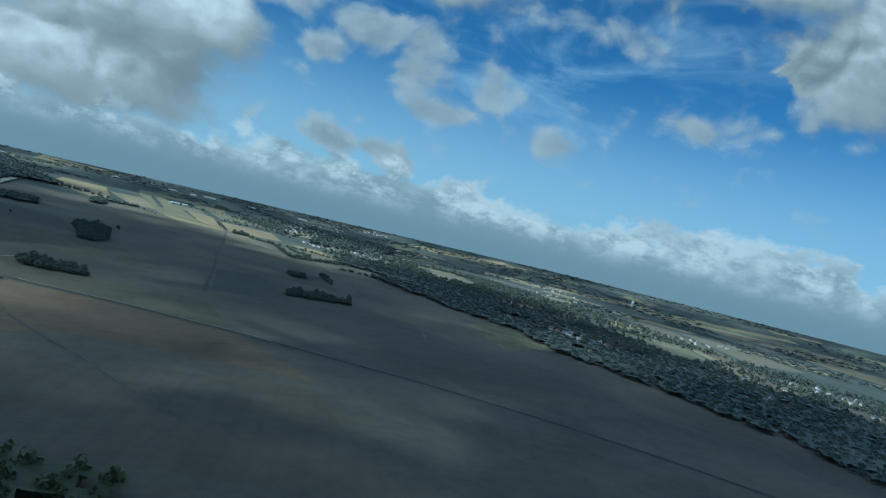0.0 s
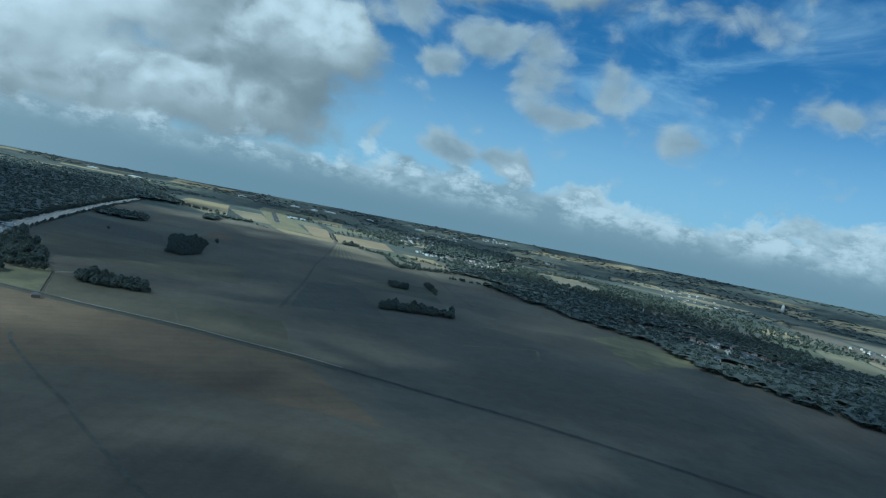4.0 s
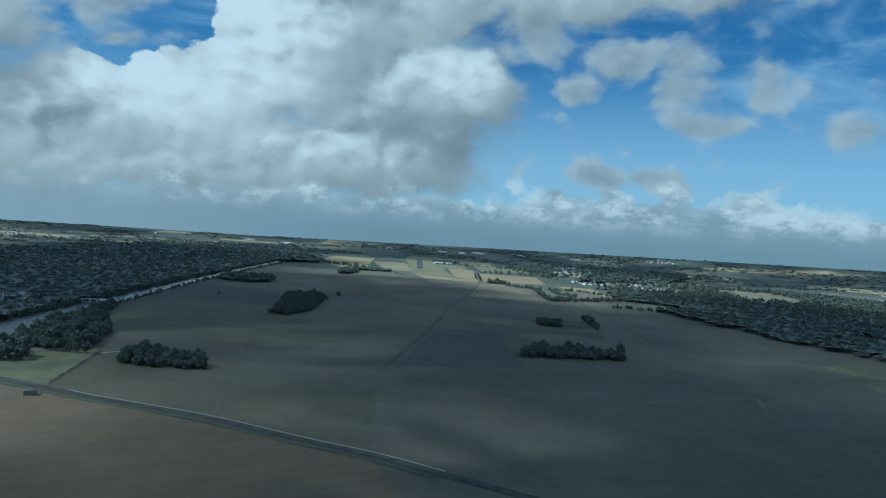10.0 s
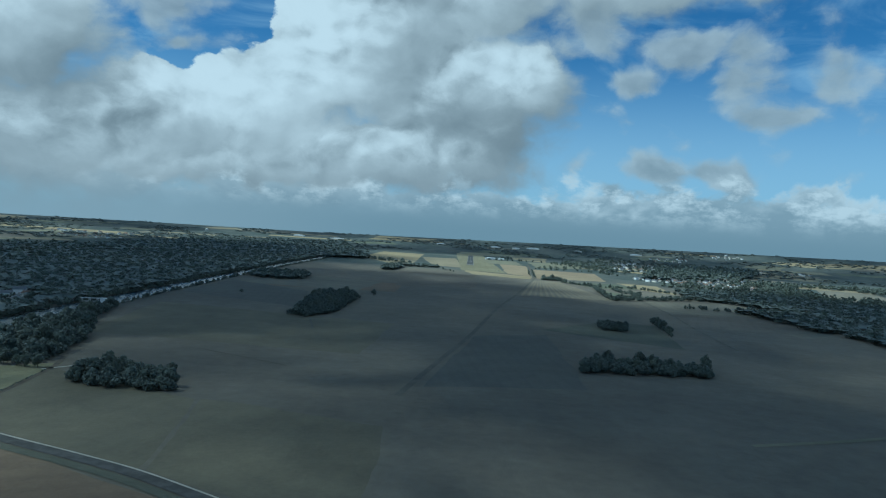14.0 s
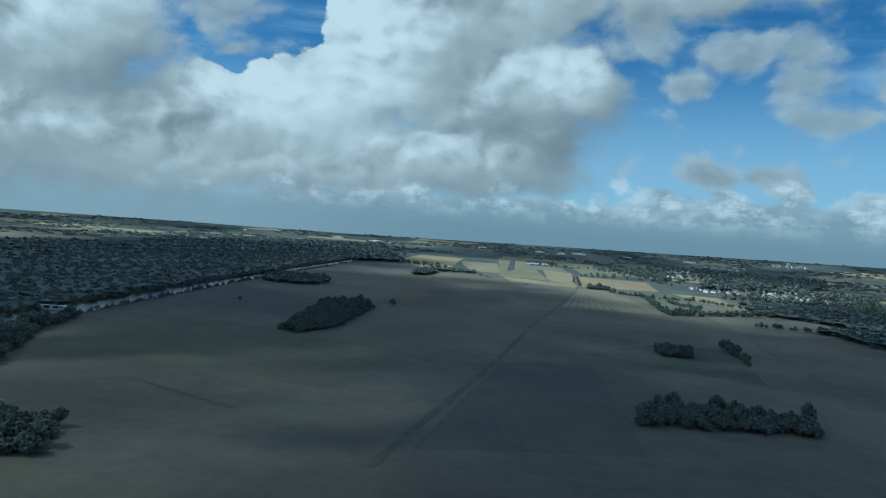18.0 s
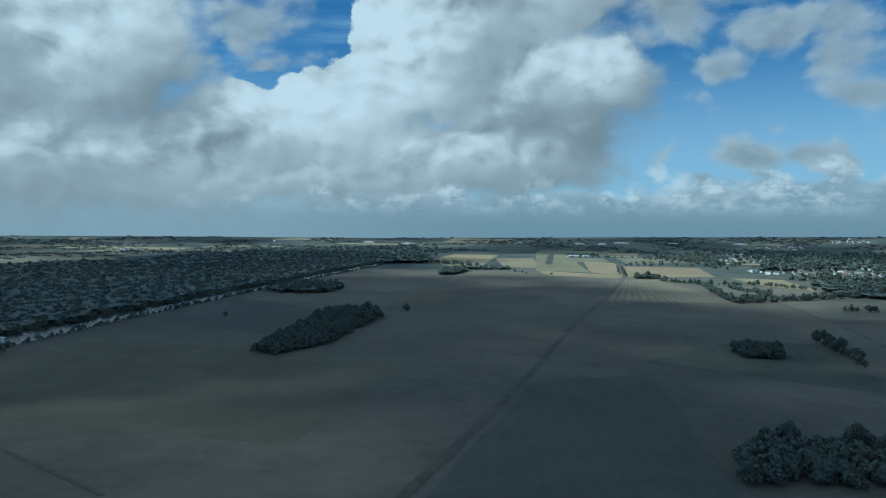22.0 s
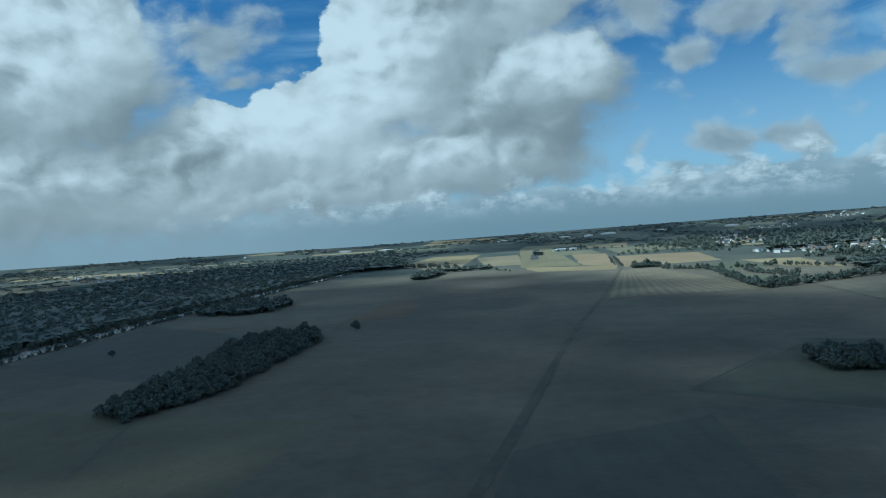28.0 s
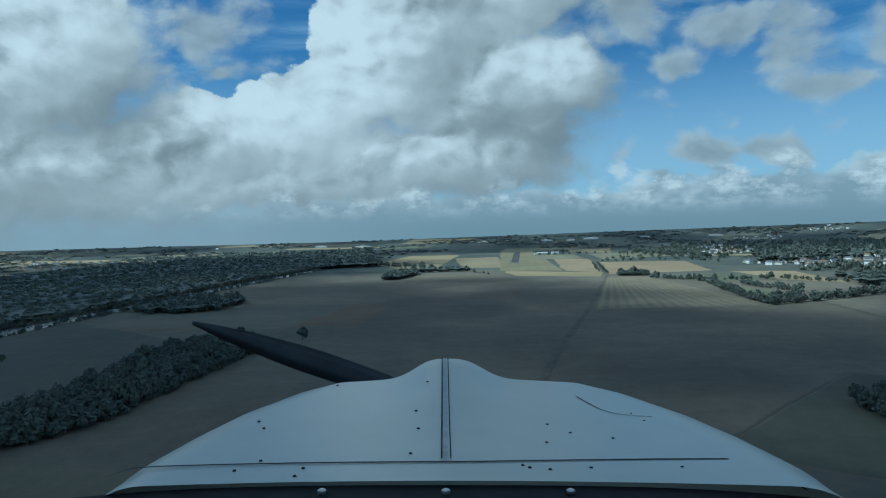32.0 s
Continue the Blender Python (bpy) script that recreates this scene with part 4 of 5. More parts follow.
wood("garden_trees", scatter([(560, 3050), (700, 2560), (900, 2900), (1210, 3480), (900, 3700)], 40), 5, 9, M_wood_mid, "green trees between fields and gardens", FAR_CROWNS)
wood("roadside_wood", scatter([(-90, 300), (-20, 330), (40, 300), (30, 200), (-60, 180)], 12), 4, 7, M_wood_warm, "rough green thicket beside a tilled field", NEAR_CROWNS, roofed=4)
wood("airfield_trees", scatter([(405, 3270), (460, 3330), (450, 3380), (400, 3330)], 14) + line_of([(330, 3130), (450, 3128), (560, 3180)], 22, 5), 4, 8, M_wood_dark, "clump of dark trees beside the hangars", FAR_CROWNS)
wood("hedge_trees", line_of([(447, 2570), (540, 2600), (660, 2560), (690, 2450)], 16, 5) + line_of([(480, 2700), (640, 2800), (800, 3000)], 20, 6), 3, 7, M_wood_mid, "hedge of green trees behind golden fields", FAR_CROWNS)

# far woods in loose blocks all round, thicker towards the plateau
far_points = []
for k in range(12000):
    r, a = math.sqrt(rng.uniform(2200 ** 2, 4280 ** 2)), radians(rng.uniform(-62, 100))
    x, y = HUB[0] + r * math.sin(a), HUB[1] + r * math.cos(a)
    if -130 < x < 680 and y < 3650:
        continue
    block_value = noise.noise(Vector((x / 420, y / 420, 3.1))) + 0.5 * noise.noise(Vector((x / 150, y / 150, 9.7)))
    if block_value > 0.02:
        far_points.append((x, y))
wood("far_woods", far_points, 9, 17, M_wood_hazed, "far dark woods and hedges over the plateau, tinted with haze", FAR_CROWNS, 0.24)


# ---------- far fields ----------
def far_field(x, y, along, across, turn, mat, label):
    c, s = math.cos(radians(turn)), math.sin(radians(turn))
    pts = [(x + u * c - v * s, y + u * s + v * c) for u, v in ((-along, -across), (along, -across), (along, across), (-along, across))]
    field("field", mat, label, *pts, n=5)


far_mats = ((M_pale, "far pale stubble field on the plateau"), (M_yellow, "far yellow stubble field on the plateau"), (M_tan, "far tan field on the plateau"), (M_olive, "far olive meadow on the plateau"), (M_green, "far green meadow on the plateau"))
made = 0
while made < 110:
    r, a = math.sqrt(rng.uniform(2300 ** 2, 4150 ** 2)), rng.uniform(-55, 95)
    x, y = HUB[0] + r * math.sin(radians(a)), HUB[1] + r * math.cos(radians(a))
    if -330 < x < 760 and y < 3650 or -900 < x < -100 and y < 3700:
        continue
    mat, label = far_mats[int(rng.choice(5, p=(0.18, 0.22, 0.22, 0.22, 0.16)))]
    far_field(x, y, rng.uniform(60, 190), rng.uniform(35, 110), -a + rng.uniform(-20, 20), mat, label)
    made += 1
# the larger pale parcels seen from the turn
far_field(2560, 2900, 330, 70, -20, M_yellow, "long yellow field on the plateau")
far_field(3150, 2500, 330, 70, -30, M_pale, "long pale field on the plateau")
far_field(2800, 1500, 350, 130, 70, M_yellow, "broad yellow field on the plateau")
far_field(2200, 3900, 330, 60, -12, M_pale, "long pale field on the plateau")
far_field(-1350, 2500, 230, 330, 10, M_tan, "broad tan field above the wood")
far_field(-1600, 3350, 380, 90, 8, M_pale, "long pale field above the wood")
far_field(-560, 4150, 220, 50, 4, M_pale, "pale strip field on the far plateau")
far_field(-980, 3750, 200, 40, 6, M_yellow, "yellow strip field on the far plateau")


# ---------- buildings ----------
def house_model(w, d, h, pitch, wall_mat, roof_mat, label):
    root = new("house")
    bm = bmesh.new()
    rise = d / 2 * pitch
    a = [(-w / 2, -d / 2, -1), (w / 2, -d / 2, -1), (w / 2, d / 2, -1), (-w / 2, d / 2, -1)]
    vs = [bm.verts.new(p) for p in a] + [bm.verts.new((p[0], p[1], h)) for p in a] + [bm.verts.new((-w / 2, 0, h + rise)), bm.verts.new((w / 2, 0, h + rise))]
    for f in ((0, 1, 5, 4), (2, 3, 7, 6), (1, 2, 6, 9, 5), (3, 0, 4, 8, 7), (4, 5, 9, 8), (6, 7, 8, 9), (3, 2, 1, 0)):
        bm.faces.new([vs[i] for i in f])
    part("wall", bm, wall_mat, root)
    over, thick = 0.5, 0.25
    bm = bmesh.new()
    for s in (-1, 1):
        lo = (s * (d / 2 + over), h - over * pitch)
        pts = [(-w / 2 - 0.4, lo[0], lo[1] + 0.03), (w / 2 + 0.4, lo[0], lo[1] + 0.03), (w / 2 + 0.4, 0, h + rise + 0.03), (-w / 2 - 0.4, 0, h + rise + 0.03)]
        low = [bm.verts.new(p) for p in pts]
        top = [bm.verts.new((p[0], p[1], p[2] + thick)) for p in pts]
        bm.faces.new(low)
        bm.faces.new(top)
        for k in range(4):
            bm.faces.new((low[k], low[(k + 1) % 4], top[(k + 1) % 4], top[k]))
    bmesh.ops.recalc_face_normals(bm, faces=bm.faces)
    roof = part("roof", bm, roof_mat, root)
    part("chimney", block(w * 0.28 - 0.4, 0.5, h + rise - 0.9, w * 0.28 + 0.4, 1.2, h + rise + 1.1, 0.04), M_tile if roof_mat is M_slate else M_concrete, roof)
    for s in (-1, 1):
        for k in range(3):
            x = (-w / 3 + k * w / 3)
            if s == -1 and k == 1:
                part("door", block(x - 0.5, s * d / 2 - 0.04, 0, x + 0.5, s * d / 2 + 0.04, 2.1), M_timber, root)
            else:
                part("window", block(x - 0.6, s * d / 2 - 0.05, 1.0, x + 0.6, s * d / 2 + 0.05, 2.3), M_glass, root)
    for s in (-1, 1):
        part("window", block(s * w / 2 - 0.05, -0.5, h * 0.55, s * w / 2 + 0.05, 0.5, h * 0.55 + 1.2), M_glass, root)
    return tagged(root, label, "house", "village houses")


MODELS = [
    house_model(11, 7.5, 3.4, 0.75, M_wall, M_tile, "cream rendered house with a brown tile roof"),
    house_model(13, 8, 5.6, 0.6, M_wall2, M_slate, "white two-storey house with a slate roof"),
    house_model(10, 7.5, 3.4, 0.7, M_wall2, M_tile, "small white house with a brown tile roof"),
    house_model(16, 8, 4.0, 0.6, M_wall, M_slate, "long cream house with a slate roof"),
]
first = [0, 0, 0, 0]


def put_house(x, y, turn, kind):
    m = pose(x, y, float(land(x, y)) + 0.2, 0, 0, turn)
    if not first[kind]:
        first[kind] = 1
        MODELS[kind].matrix_basis = m
    else:
        copy_thing(MODELS[kind], m)


def village(x, y, rx, ry, count):
    spots = []
    while len(spots) < count:
        px, py = x + rng.uniform(-rx, rx), y + rng.uniform(-ry, ry)
        if all(math.hypot(px - a, py - b) > 19 for a, b in spots):
            spots.append((px, py))
            put_house(px, py, rng.uniform(0, 180), int(rng.integers(0, 4)))


for spot in VILLAGES:
    village(*spot)
put_house(-114, 700, 80, 3)


def hangar(x, y, turn, w, d, h):
    root = new("hangar")
    bm = bmesh.new()
    prof = [(-d / 2, 0), (-d / 2, h)] + [(d / 2 * math.sin(t), h + h * 0.28 * math.cos(t)) for t in np.linspace(-1.35, 1.35, 9)] + [(d / 2, h), (d / 2, 0)]
    ends = [[bm.verts.new((s * w / 2, a, b)) for a, b in prof] for s in (-1, 1)]
    for k in range(len(prof)):
        j = (k + 1) % len(prof)
        bm.faces.new((ends[0][k], ends[0][j], ends[1][j], ends[1][k]))
    bm.faces.new(ends[0][::-1])
    bm.faces.new(ends[1])
    part("shell", bm, M_sheet, root)
    for k in range(4):
        a = -w / 2 + w / 4 * k
        part("door_panel", block(a + 0.3, -d / 2 - 0.14, 0, a + w / 4 - 0.3, -d / 2 - 0.02, h * 0.86, 0.03), M_wall2, root)
    root.matrix_basis = pose(x, y, float(land(x, y)) + 0.1, 0, 0, turn)
    return tagged(root, "white metal hangar beside the airfield", "hangar", "airfield hangars")


hangar(360, 3210, 8, 34, 16, 5)
hangar(402, 3228, 8, 22, 14, 5)
hangar(340, 3180, 8, 14, 10, 4)

# pale sheds and glasshouses far off
for x, y, w in ((447, 4250, 60), (660, 4280, 70), (560, 4230, 40), (-420, 4180, 70), (1200, 4150, 60), (-640, 4250, 60), (150, 4260, 50), (900, 4220, 45)):
    shed = new("far_shed")
    part("wall", block(-w / 2, -9, -2, w / 2, 9, 6, 0.1), M_wall2, shed)
    bm = bmesh.new()
    lathe(bm, [(1.0, 0), (0.02, 1.0)], 4)
    bmesh.ops.transform(bm, matrix=Matrix.Translation((0, 0, 6)) @ Matrix.Diagonal((w * 0.72, 13, 2.2, 1)) @ Matrix.Rotation(radians(45), 4, "Z"), verts=bm.verts)
    part("roof", bm, M_sheet, shed)
    shed.matrix_basis = pose(x, y, float(land(x, y)), 0, 0, rng.uniform(-12, 12))
    tagged(shed, "long white shed far off on the plateau", "shed", "far white sheds")

water_tower = new("water_tower")
bm = lathe(bmesh.new(), [(3.4, -1), (2.4, 6), (2.2, 20)])
part("shaft", bm, M_concrete, water_tower, smooth=True)
bm = lathe(bmesh.new(), [(2.3, 20), (8.5, 26), (8.8, 30), (8.0, 31), (1.0, 32.4)], 24)
part("bowl", bm, M_wall2, water_tower, "white flared tank", True)
water_tower.matrix_basis = pose(1633, 4020, float(land(1633, 4020)))
tagged(water_tower, "white mushroom water tower on the far plateau", "water tower")

silo = new("silo")
bm = lathe(bmesh.new(), [(7, -1), (7, 30), (6.4, 31), (1, 34)])
part("barrel", bm, M_wall2, silo, smooth=True)
part("head_house", block(-3, -3, 33, 3, 3, 38, 0.1), M_sheet, silo)
silo.matrix_basis = pose(2660, 2760, float(land(2660, 2760)))
tagged(silo, "tall white grain silo on the far plateau", "silo")

dome = new("storage_dome")
bm = lathe(bmesh.new(), [(14, -1), (14, 5), (13, 9), (10, 13), (5, 15.6), (0.3, 16.4)], 24)
part("shell", bm, M_wall2, dome, smooth=True)
bm = lathe(bmesh.new(), [(14.6, -1), (14.6, 1.2)], 24)
part("plinth", bm, M_concrete, dome)
dome.matrix_basis = pose(-1120, 4150, float(land(-1120, 4150))) @ Matrix.Scale(0.6, 4)
tagged(dome, "white storage dome on the far plateau", "dome")

ribbon("quay", M_chalk, "pale stone landing along the river bank", [(-122, 838), (-113, 808), (-104, 782)], 2.6, 0.22, "landing")
put_house(-98, 748, 20, 2)
put_house(-116, 726, 95, 0)

# bridge over the river
bridge = new("bridge")
part("deck", block(-58, -5, 1.0, 58, 5, 1.9, 0.1), M_concrete, bridge)
for s in (-1, 1):
    part("parapet", block(-58, s * 4.6 - 0.25, 1.9, 58, s * 4.6 + 0.25, 3.0, 0.05), M_wall2, bridge)
for k in range(5):
    part("pier", block(-44 + 22 * k - 1.2, -4.4, -1.0, -44 + 22 * k + 1.2, 4.4, 1.0, 0.2), M_concrete, bridge)
bridge.matrix_basis = pose(-162, 788.5, 0.2, 0, 0, -14.5)
tagged(bridge, "low concrete road bridge over the river", "bridge")

# weir house and sluice in the river
weir = new("weir")
part("sill", block(-20, -1.5, -0.5, 20, 1.5, 1.4, 0.15), M_concrete, weir)
for k in range(5):
    part("sluice_post", block(-17 + 8 * k, -2.0, -0.5, -15.6 + 8 * k, 2.0, 4.2, 0.1), M_concrete, weir)
part("walkway", block(-20, -0.8, 4.2, 20, 0.8, 4.8, 0.05), M_wall2, weir)
part("gate_house", block(11, -2.5, 0, 17, 2.5, 5.0, 0.1), M_wall2, weir, "white gate house")
weir.matrix_basis = pose(-203, 1172, 0.2, 0, 0, 8)
tagged(weir, "pale concrete weir with a small white gate house", "weir")

shed = new("field_shed")
part("wall", block(-3, -2.2, 0, 3, 2.2, 2.6, 0.05), M_timber, shed)
bm = lathe(bmesh.new(), [(1.0, 0), (0.02, 1.0)], 4)
bmesh.ops.transform(bm, matrix=Matrix.Translation((0, 0, 2.6)) @ Matrix.Diagonal((4.9, 3.8, 1.6, 1)) @ Matrix.Rotation(radians(45), 4, "Z"), verts=bm.verts)
part("roof", bm, M_slate, shed)
shed.matrix_basis = pose(-49, 730, 0.15, 0, 0, 12)
tagged(shed, "small dark field shed beside the road", "shed")


# ---------- clouds overhead, out of view, placed to shade the land ---
def cloud(x, y, size, k, scale=1.0):
    """A flat-based cumulus above the view, thin towards its ragged rim, added so that its shade falls on the fields."""
    bm = bmesh.new()
    steps, rings = 40, 9
    tops, bases = [], []
    for i in range(1, rings + 1):
        q = i / rings
        for row, up in ((tops, 1), (bases, 0)):
            ring = []
            for j in range(steps):
                a = j * math.tau / steps
                p = Vector((math.cos(a) * q, math.sin(a) * q, k * 5.3))
                r = size * q * (1 + 0.22 * noise.fractal(Vector((math.cos(a), math.sin(a), k * 2.1)) * 1.4, 0.8, 2.0, 3))
                z = size * (0.34 * (1 - q * q) ** 0.6 + 0.07 * (1 - q) * noise.fractal(p * 4, 0.8, 2.0, 4)) if up else -size * 0.03 * (1 - q) + size * 0.02 * noise.noise(p * 5) * (1 - q)
                ring.append(bm.verts.new((r * math.cos(a), r * math.sin(a), z)))
            row.append(ring)
    for rows, mid in ((tops, bm.verts.new((0, 0, size * 0.36))), (bases, bm.verts.new((0, 0, -size * 0.03)))):
        for j in range(steps):
            bm.faces.new((mid, rows[0][j], rows[0][(j + 1) % steps]))
        for a, b in zip(rows, rows[1:]):
            for j in range(steps):
                bm.faces.new((a[j], b[j], b[(j + 1) % steps], a[(j + 1) % steps]))
    bmesh.ops.remove_doubles(bm, verts=bm.verts, dist=0.01)
    bmesh.ops.recalc_face_normals(bm, faces=bm.faces)
    ob = part("cloud", bm, M_cloud, smooth=True)
    ob.matrix_basis = pose(x, y, CLOUD_BASE, 0, 0, k * 47 % 360) @ Matrix.Scale(scale, 4)
    return tagged(ob, "flat-based white cumulus cloud, unseen, placed to shade the land", "cloud", "cumulus overhead")


def cloud_material():
    """White cloud that thins out towards its rim and in patches."""
    mat = bpy.data.materials.new("cloud_white")
    mat.use_nodes = True
    n = Nodes(mat.node_tree)
    own = n.add("ShaderNodeTexCoord").outputs["Object"]
    far = n.add("ShaderNodeVectorMath", operation="LENGTH")
    n.put(far.inputs[0], own)
    rim = n.ramp(far.outputs["Value"], CLOUD_SIZE * 0.45, CLOUD_SIZE * 1.05, 1.0, 0.0)
    thick = n.ramp(n.noise(place(n), 0.0060, 5.0, 0.6), 0.37, 0.60, 0.26, 0.62)
    body = n.add("ShaderNodeBsdfDiffuse")
    body.inputs[0].default_value = (0.9, 0.9, 0.9, 1.0)
    mixed = n.add("ShaderNodeMixShader")
    n.put(mixed.inputs[0], n.math("MULTIPLY", rim, thick))
    n.put(mixed.inputs[1], n.add("ShaderNodeBsdfTransparent").outputs[0])
    n.put(mixed.inputs[2], body.outputs[0])
    n.put(n.add("ShaderNodeOutputMaterial").inputs[0], mixed.outputs[0])
    return mat


CLOUD_SIZE = 330.0
M_cloud = cloud_material()
CLOUD_BASE = 2400.0
reach = CLOUD_BASE / math.tan(radians(SUN_EL))
shift = (sun_dir.x / math.hypot(sun_dir.x, sun_dir.y) * reach, sun_dir.y / math.hypot(sun_dir.x, sun_dir.y) * reach)
# discs (x, y, radius) left clear of cloud to let sun patches through
SUNNY = ((-90, 740, 190), (90, 660, 150), (-140, 930, 170), (650, 930, 170), (940, 1070, 120), (530, 1820, 250))
k = 0
for gy in range(15):
    for gx in range(8):
        r = random.Random(gx * 31 + gy * 7)
        sx, sy = -960 + 300 * gx + 150 * (gy % 2) + r.uniform(-50, 50), -300 + 235 * gy + r.uniform(-40, 40)
        k += 1
        if any(math.hypot(sx - a, sy - b) < q for a, b, q in SUNNY) or sy > 1900 and sx > -150 or sx > 1220:
            continue
        cloud(sx + shift[0], sy + shift[1], CLOUD_SIZE, k)
# broken cumulus beyond, also unseen, added to shade the plateau
for k in range(64):
    r = random.Random(400 + k)
    dist, az = 2750 + 480 * (k // 16) + r.uniform(-120, 120), radians(-56 + 10 * (k % 16) + 5 * (k // 16 % 2) + r.uniform(-2, 2))
    sx, sy = HUB[0] + dist * math.sin(az), HUB[1] + dist * math.cos(az)
    if -200 < sx < 950 and sy < 3450 or r.random() < 0.24:
        continue
    cloud(sx + shift[0], sy + shift[1], CLOUD_SIZE, 120 + k, 1.25)


# ---------- the aircraft's nose, where the flight ends ----------
def make_nose():
    """Local axes: x right, y ahead, z up, from the pilot's eye."""
    root = new("aircraft_nose")

    def half_width(d):
        return float(np.interp(d, (0.86, 1.02, 1.18, 1.44, 1.61, 1.70, 1.76, 1.79), (0.575, 0.565, 0.535, 0.480, 0.415, 0.350, 0.220, 0.03)))

    def skin(x, d):
        w = half_width(d)
        u = min(abs(x) / w, 1.0)
        droop = float(np.interp(d, (1.02, 1.12, 1.30), (0.050, 0.030, 0.022)))
        z = -0.322 - 0.012 * u * u - droop * max(0.0, u - 0.8) ** 2 / 0.04
        z += 0.049 * math.exp(-(abs(x) / 0.098) ** 3) * float(np.clip((d - 1.15) / 0.5, 0, 1)) ** 1.4
        if d > 1.70:
            z -= 0.22 * (d - 1.70) ** 2 / 0.09 ** 2 * 0.12
        return z

    stations = list(np.linspace(0.955, 1.70, 26)) + [1.73, 1.755, 1.775, 1.787]
    us = [-1 + 2 * k / 56 for k in range(57)]
    bm = bmesh.new()
    rows = []
    for d in stations:
        w = half_width(d)
        row = [bm.verts.new((w * u + 0.012 + 0.034 * u * u, d, skin(w * u, d))) for u in us]
        low = [bm.verts.new((-w * 1.02 + 0.04, d, -0.75))] + row + [bm.verts.new((w * 1.02 + 0.04, d, -0.75))]
        rows.append(low)
    for a, b in zip(rows, rows[1:]):
        for k in range(len(a) - 1):
            bm.faces.new((a[k], a[k + 1], b[k + 1], b[k]))
    bm.faces.new(rows[-1])
    bmesh.ops.recalc_face_normals(bm, faces=bm.faces)
    part("cowling", bm, M_paint, root, "white painted cowling", True)

    def strip(points, width, mat, lift, name, label=""):
        bm = bmesh.new()
        last = None
        for i, (x, d) in enumerate(points):
            p, q = Vector(points[max(i - 1, 0)]), Vector(points[min(i + 1, len(points) - 1)])
            t = (q - p).normalized()
            s = Vector((t.y, -t.x)) * width / 2
            pair = [bm.verts.new((x + k * s.x, d + k * s.y, skin(x + k * s.x, d + k * s.y) + lift)) for k in (-1, 1)]
            if last:
                bm.faces.new((last[0], last[1], pair[1], pair[0]))
            last = pair
        return part(name, bm, mat, root, label)

    strip([(-0.55 + 0.0398 * k, 1.036 + (0.055 * ((k - 14) / 14) ** 1.3 if 14 < k < 27 else 0.050 - 0.02 * (k - 27) if k >= 27 else 0)) for k in range(29)], 0.006, M_seam, 0.0015, "seam")
    strip([(0.004, 1.05 + 0.03 * k) for k in range(23)], 0.008, M_hinge, 0.0015, "hinge")
    strip([(-0.002, 1.05 + 0.03 * k) for k in range(23)], 0.0025, M_seam, 0.0025, "seam")
    strip([(0.012, 1.05 + 0.03 * k) for k in range(23)], 0.002, M_seam, 0.0025, "seam")
    strip([(0.295, 1.52), (0.305, 1.46), (0.318, 1.40), (0.338, 1.365), (0.37, 1.352)][::-1], 0.003, M_seam, 0.0015, "seam")
    strip([(0.372 + 0.012 * k, 1.350 - 0.0006 * k) for k in range(7)], 0.003, M_seam, 0.0015, "seam")
    for x, d in ((-0.349, 1.304), (-0.326, 1.251), (-0.034, 1.512), (-0.052, 1.326), (-0.044, 1.221), (-0.051, 1.082), (0.09, 1.643), (0.192, 1.267), (0.224, 1.21), (0.173, 1.147), (0.292, 1.181), (-0.252, 1.643), (-0.279, 1.053), (-0.306, 1.008), (-0.211, 0.978), (-0.206, 1.013), (0.119, 1.024), (0.128, 1.013), (0.157, 1.005), (0.219, 1.016), (0.358, 1.029), (0.375, 1.372), (0.384, 1.313)):
        bm = bmesh.new()
        bmesh.ops.create_cone(bm, cap_ends=True, segments=8, radius1=0.0032, radius2=0.002, depth=0.002, matrix=Matrix.Translation((x, d, skin(x, d) + 0.001)))
        part("fastener", bm, M_seam, root)
    # glare shield along the foot of the windscreen
    bm = bmesh.new()
    rows = [[bm.verts.new((-0.62 + 1.24 * k / 24, d, -0.3285 - 0.03 * abs(k / 12 - 1) ** 3 - dz)) for k in range(25)] for d, dz in ((0.962, 0.002), (0.90, 0.0), (0.78, 0.004), (0.78, 0.09))]
    for a, b in zip(rows, rows[1:]):
        for k in range(24):
            bm.faces.new((a[k], b[k], b[k + 1], a[k + 1]))
    part("glare_shield", bm, M_black, root, "matt black glare shield", True)
    for x in (-0.163, 0.004, 0.172):
        bm = lathe(bmesh.new(), [(0.006, 0), (0.006, 0.004), (0.003, 0.006)], 12)
        bmesh.ops.translate(bm, vec=(x, 0.925, -0.3285), verts=bm.verts)
        part("screw", bm, M_steel, root, "bright screw")
    # propeller at rest, and its spinner
    hub = new("propeller")
    hub.parent = root
    hub.location = (0.01, 1.96, -0.445)
    hub.rotation_euler = (0, radians(-72), 0)
    for s in (0, math.pi):
        bm = bmesh.new()
        rows = []
        for k in range(15):
            t = k / 14
            r = 0.08 + 0.68 * t
            c = 0.034 + 0.016 * math.sin(min(t * 1.6, 1) * math.pi / 2) - 0.044 * t ** 2.2
            tw = radians(58 - 40 * t)
            rows.append([bm.verts.new((c * u * math.cos(tw) - v * math.sin(tw), c * u * math.sin(tw) + v * math.cos(tw), r)) for u, v in ((-1, 0), (-0.4, 0.012 * (1.1 - t)), (0.4, 0.010 * (1.1 - t)), (1, 0), (0.2, -0.008))])
        for a, b in zip(rows, rows[1:]):
            for k in range(5):
                bm.faces.new((a[k], a[(k + 1) % 5], b[(k + 1) % 5], b[k]))
        bm.faces.new(rows[-1])
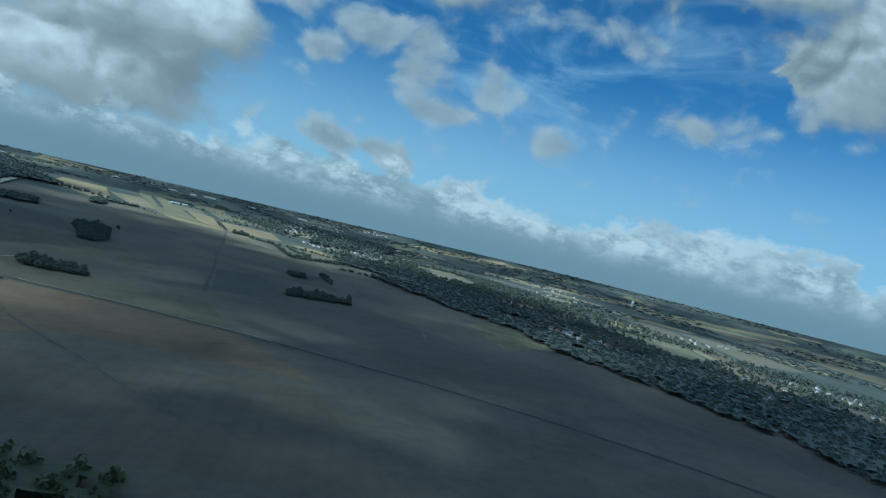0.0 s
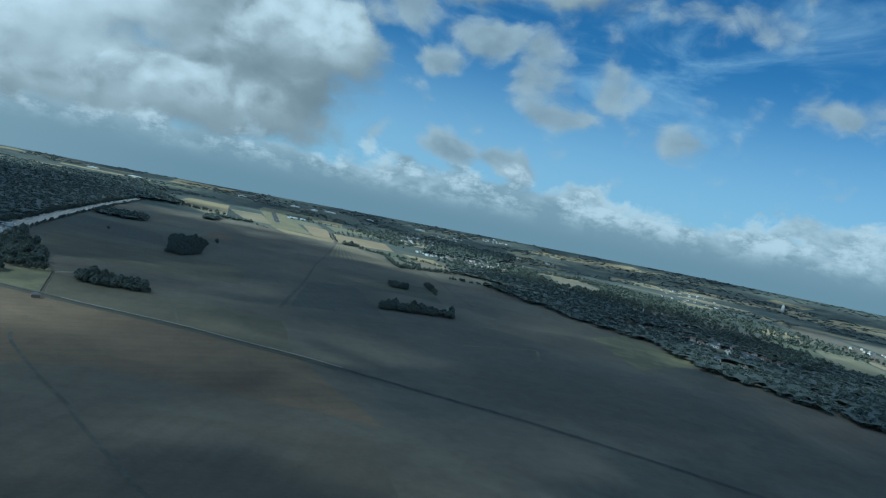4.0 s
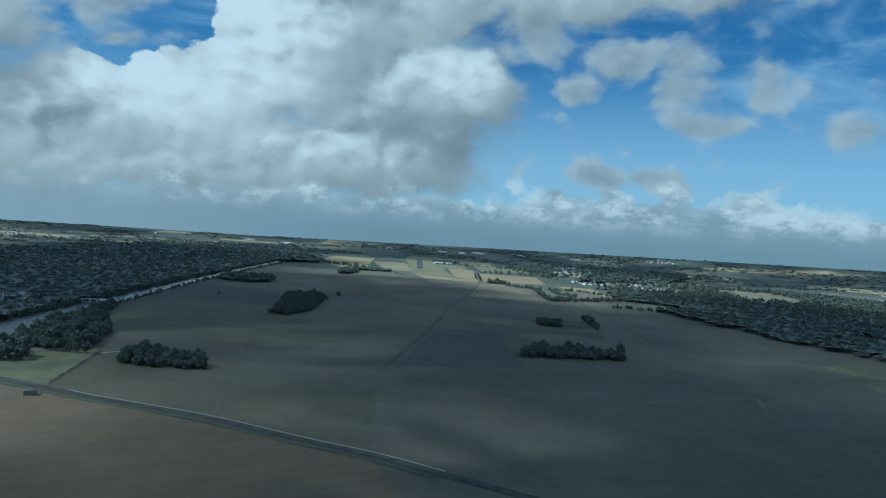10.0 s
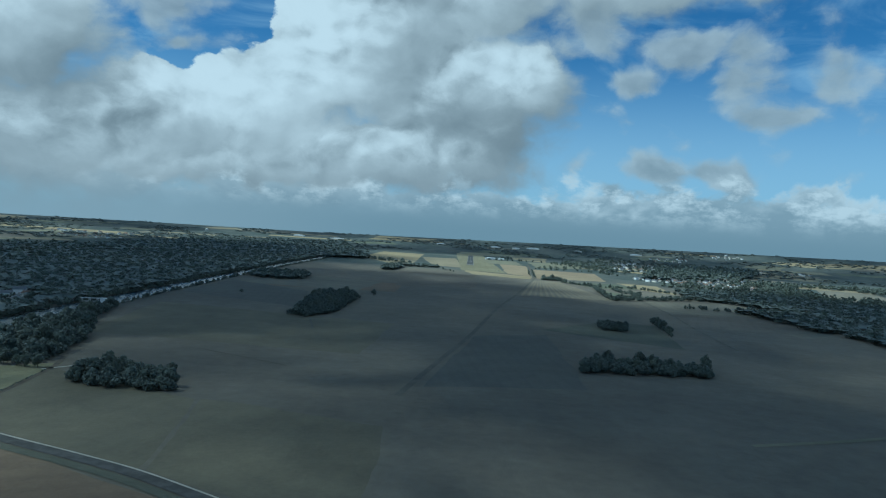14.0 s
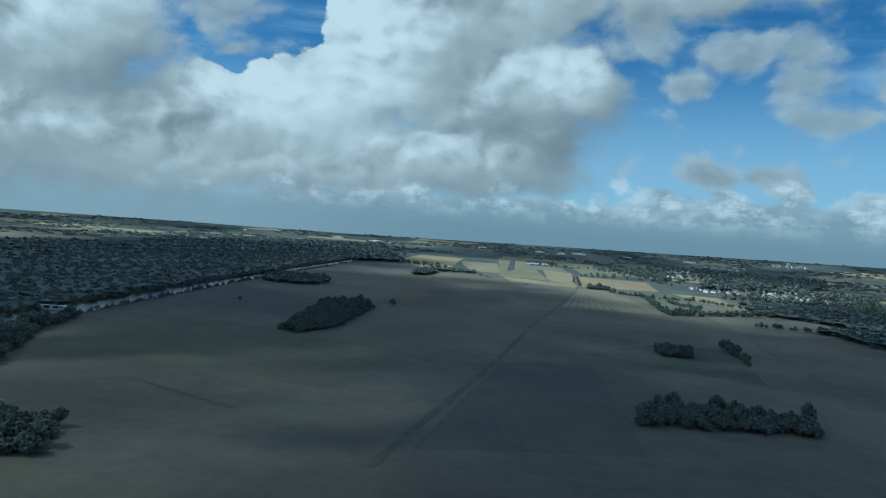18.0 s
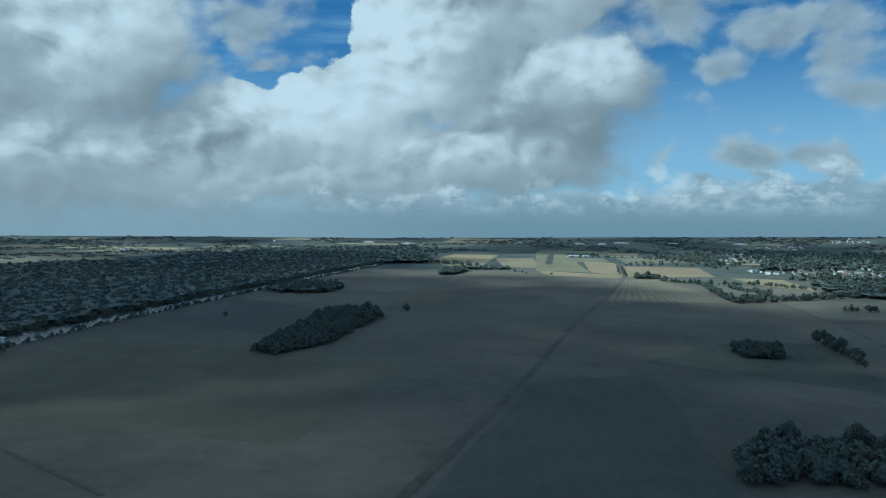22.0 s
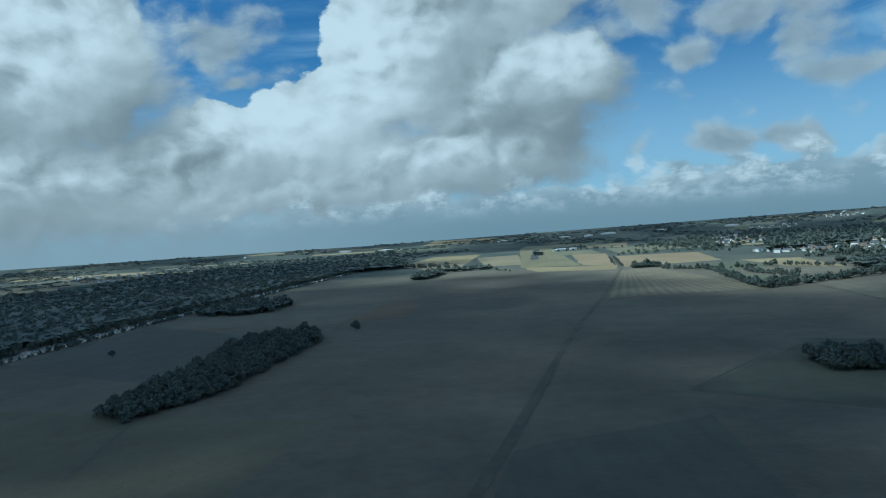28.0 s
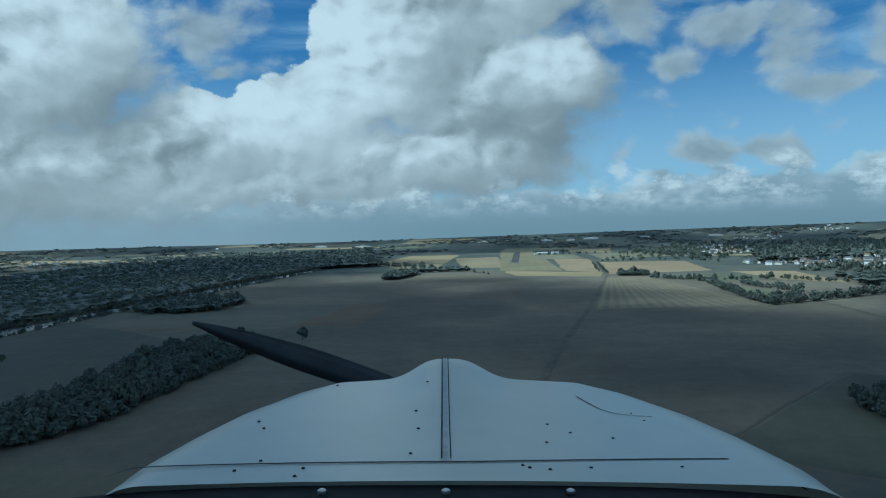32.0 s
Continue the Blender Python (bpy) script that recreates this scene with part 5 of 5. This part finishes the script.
        bm.faces.new(rows[0][::-1])
        bmesh.ops.recalc_face_normals(bm, faces=bm.faces)
        bmesh.ops.rotate(bm, matrix=Matrix.Rotation(s, 3, "Y"), verts=bm.verts)
        part("blade", bm, M_blade, hub, "dark propeller blade", True)
    bm = lathe(bmesh.new(), [(0.10, -0.12), (0.105, 0.0), (0.09, 0.12), (0.05, 0.22), (0.005, 0.27)], 24)
    bmesh.ops.rotate(bm, matrix=Matrix.Rotation(radians(-90), 3, "X"), verts=bm.verts)
    part("spinner", bm, M_paint, hub, "white spinner", True)
    root.matrix_basis = NOSE_POSE @ Matrix.Rotation(radians(-90), 4, "X")
    return tagged(root, "white light-aircraft nose with a dark propeller, in flight", "aircraft")


NOSE_POSE = look(*PATH[-1][1:])
M_paint = plain("cowl_paint", (0.45, 0.50, 0.485), (0.51, 0.555, 0.54), 1.4, 0.30, spec=0.5)
M_seam = plain("panel_gap", (0.020, 0.022, 0.026), (0.040, 0.042, 0.046), 9.0, 0.8)
M_hinge = plain("hinge_strip", (0.36, 0.40, 0.43), (0.48, 0.52, 0.55), 30.0, 0.5)
M_black = plain("black_vinyl", (0.010, 0.010, 0.012), (0.018, 0.018, 0.022), 20.0, 0.8)
M_steel = plain("bright_steel", (0.60, 0.60, 0.60), (0.75, 0.75, 0.75), 40.0, 0.3, metal=1.0)
M_blade = plain("blade_paint", (0.020, 0.024, 0.030), (0.035, 0.040, 0.048), 6.0, 0.5)
make_nose()
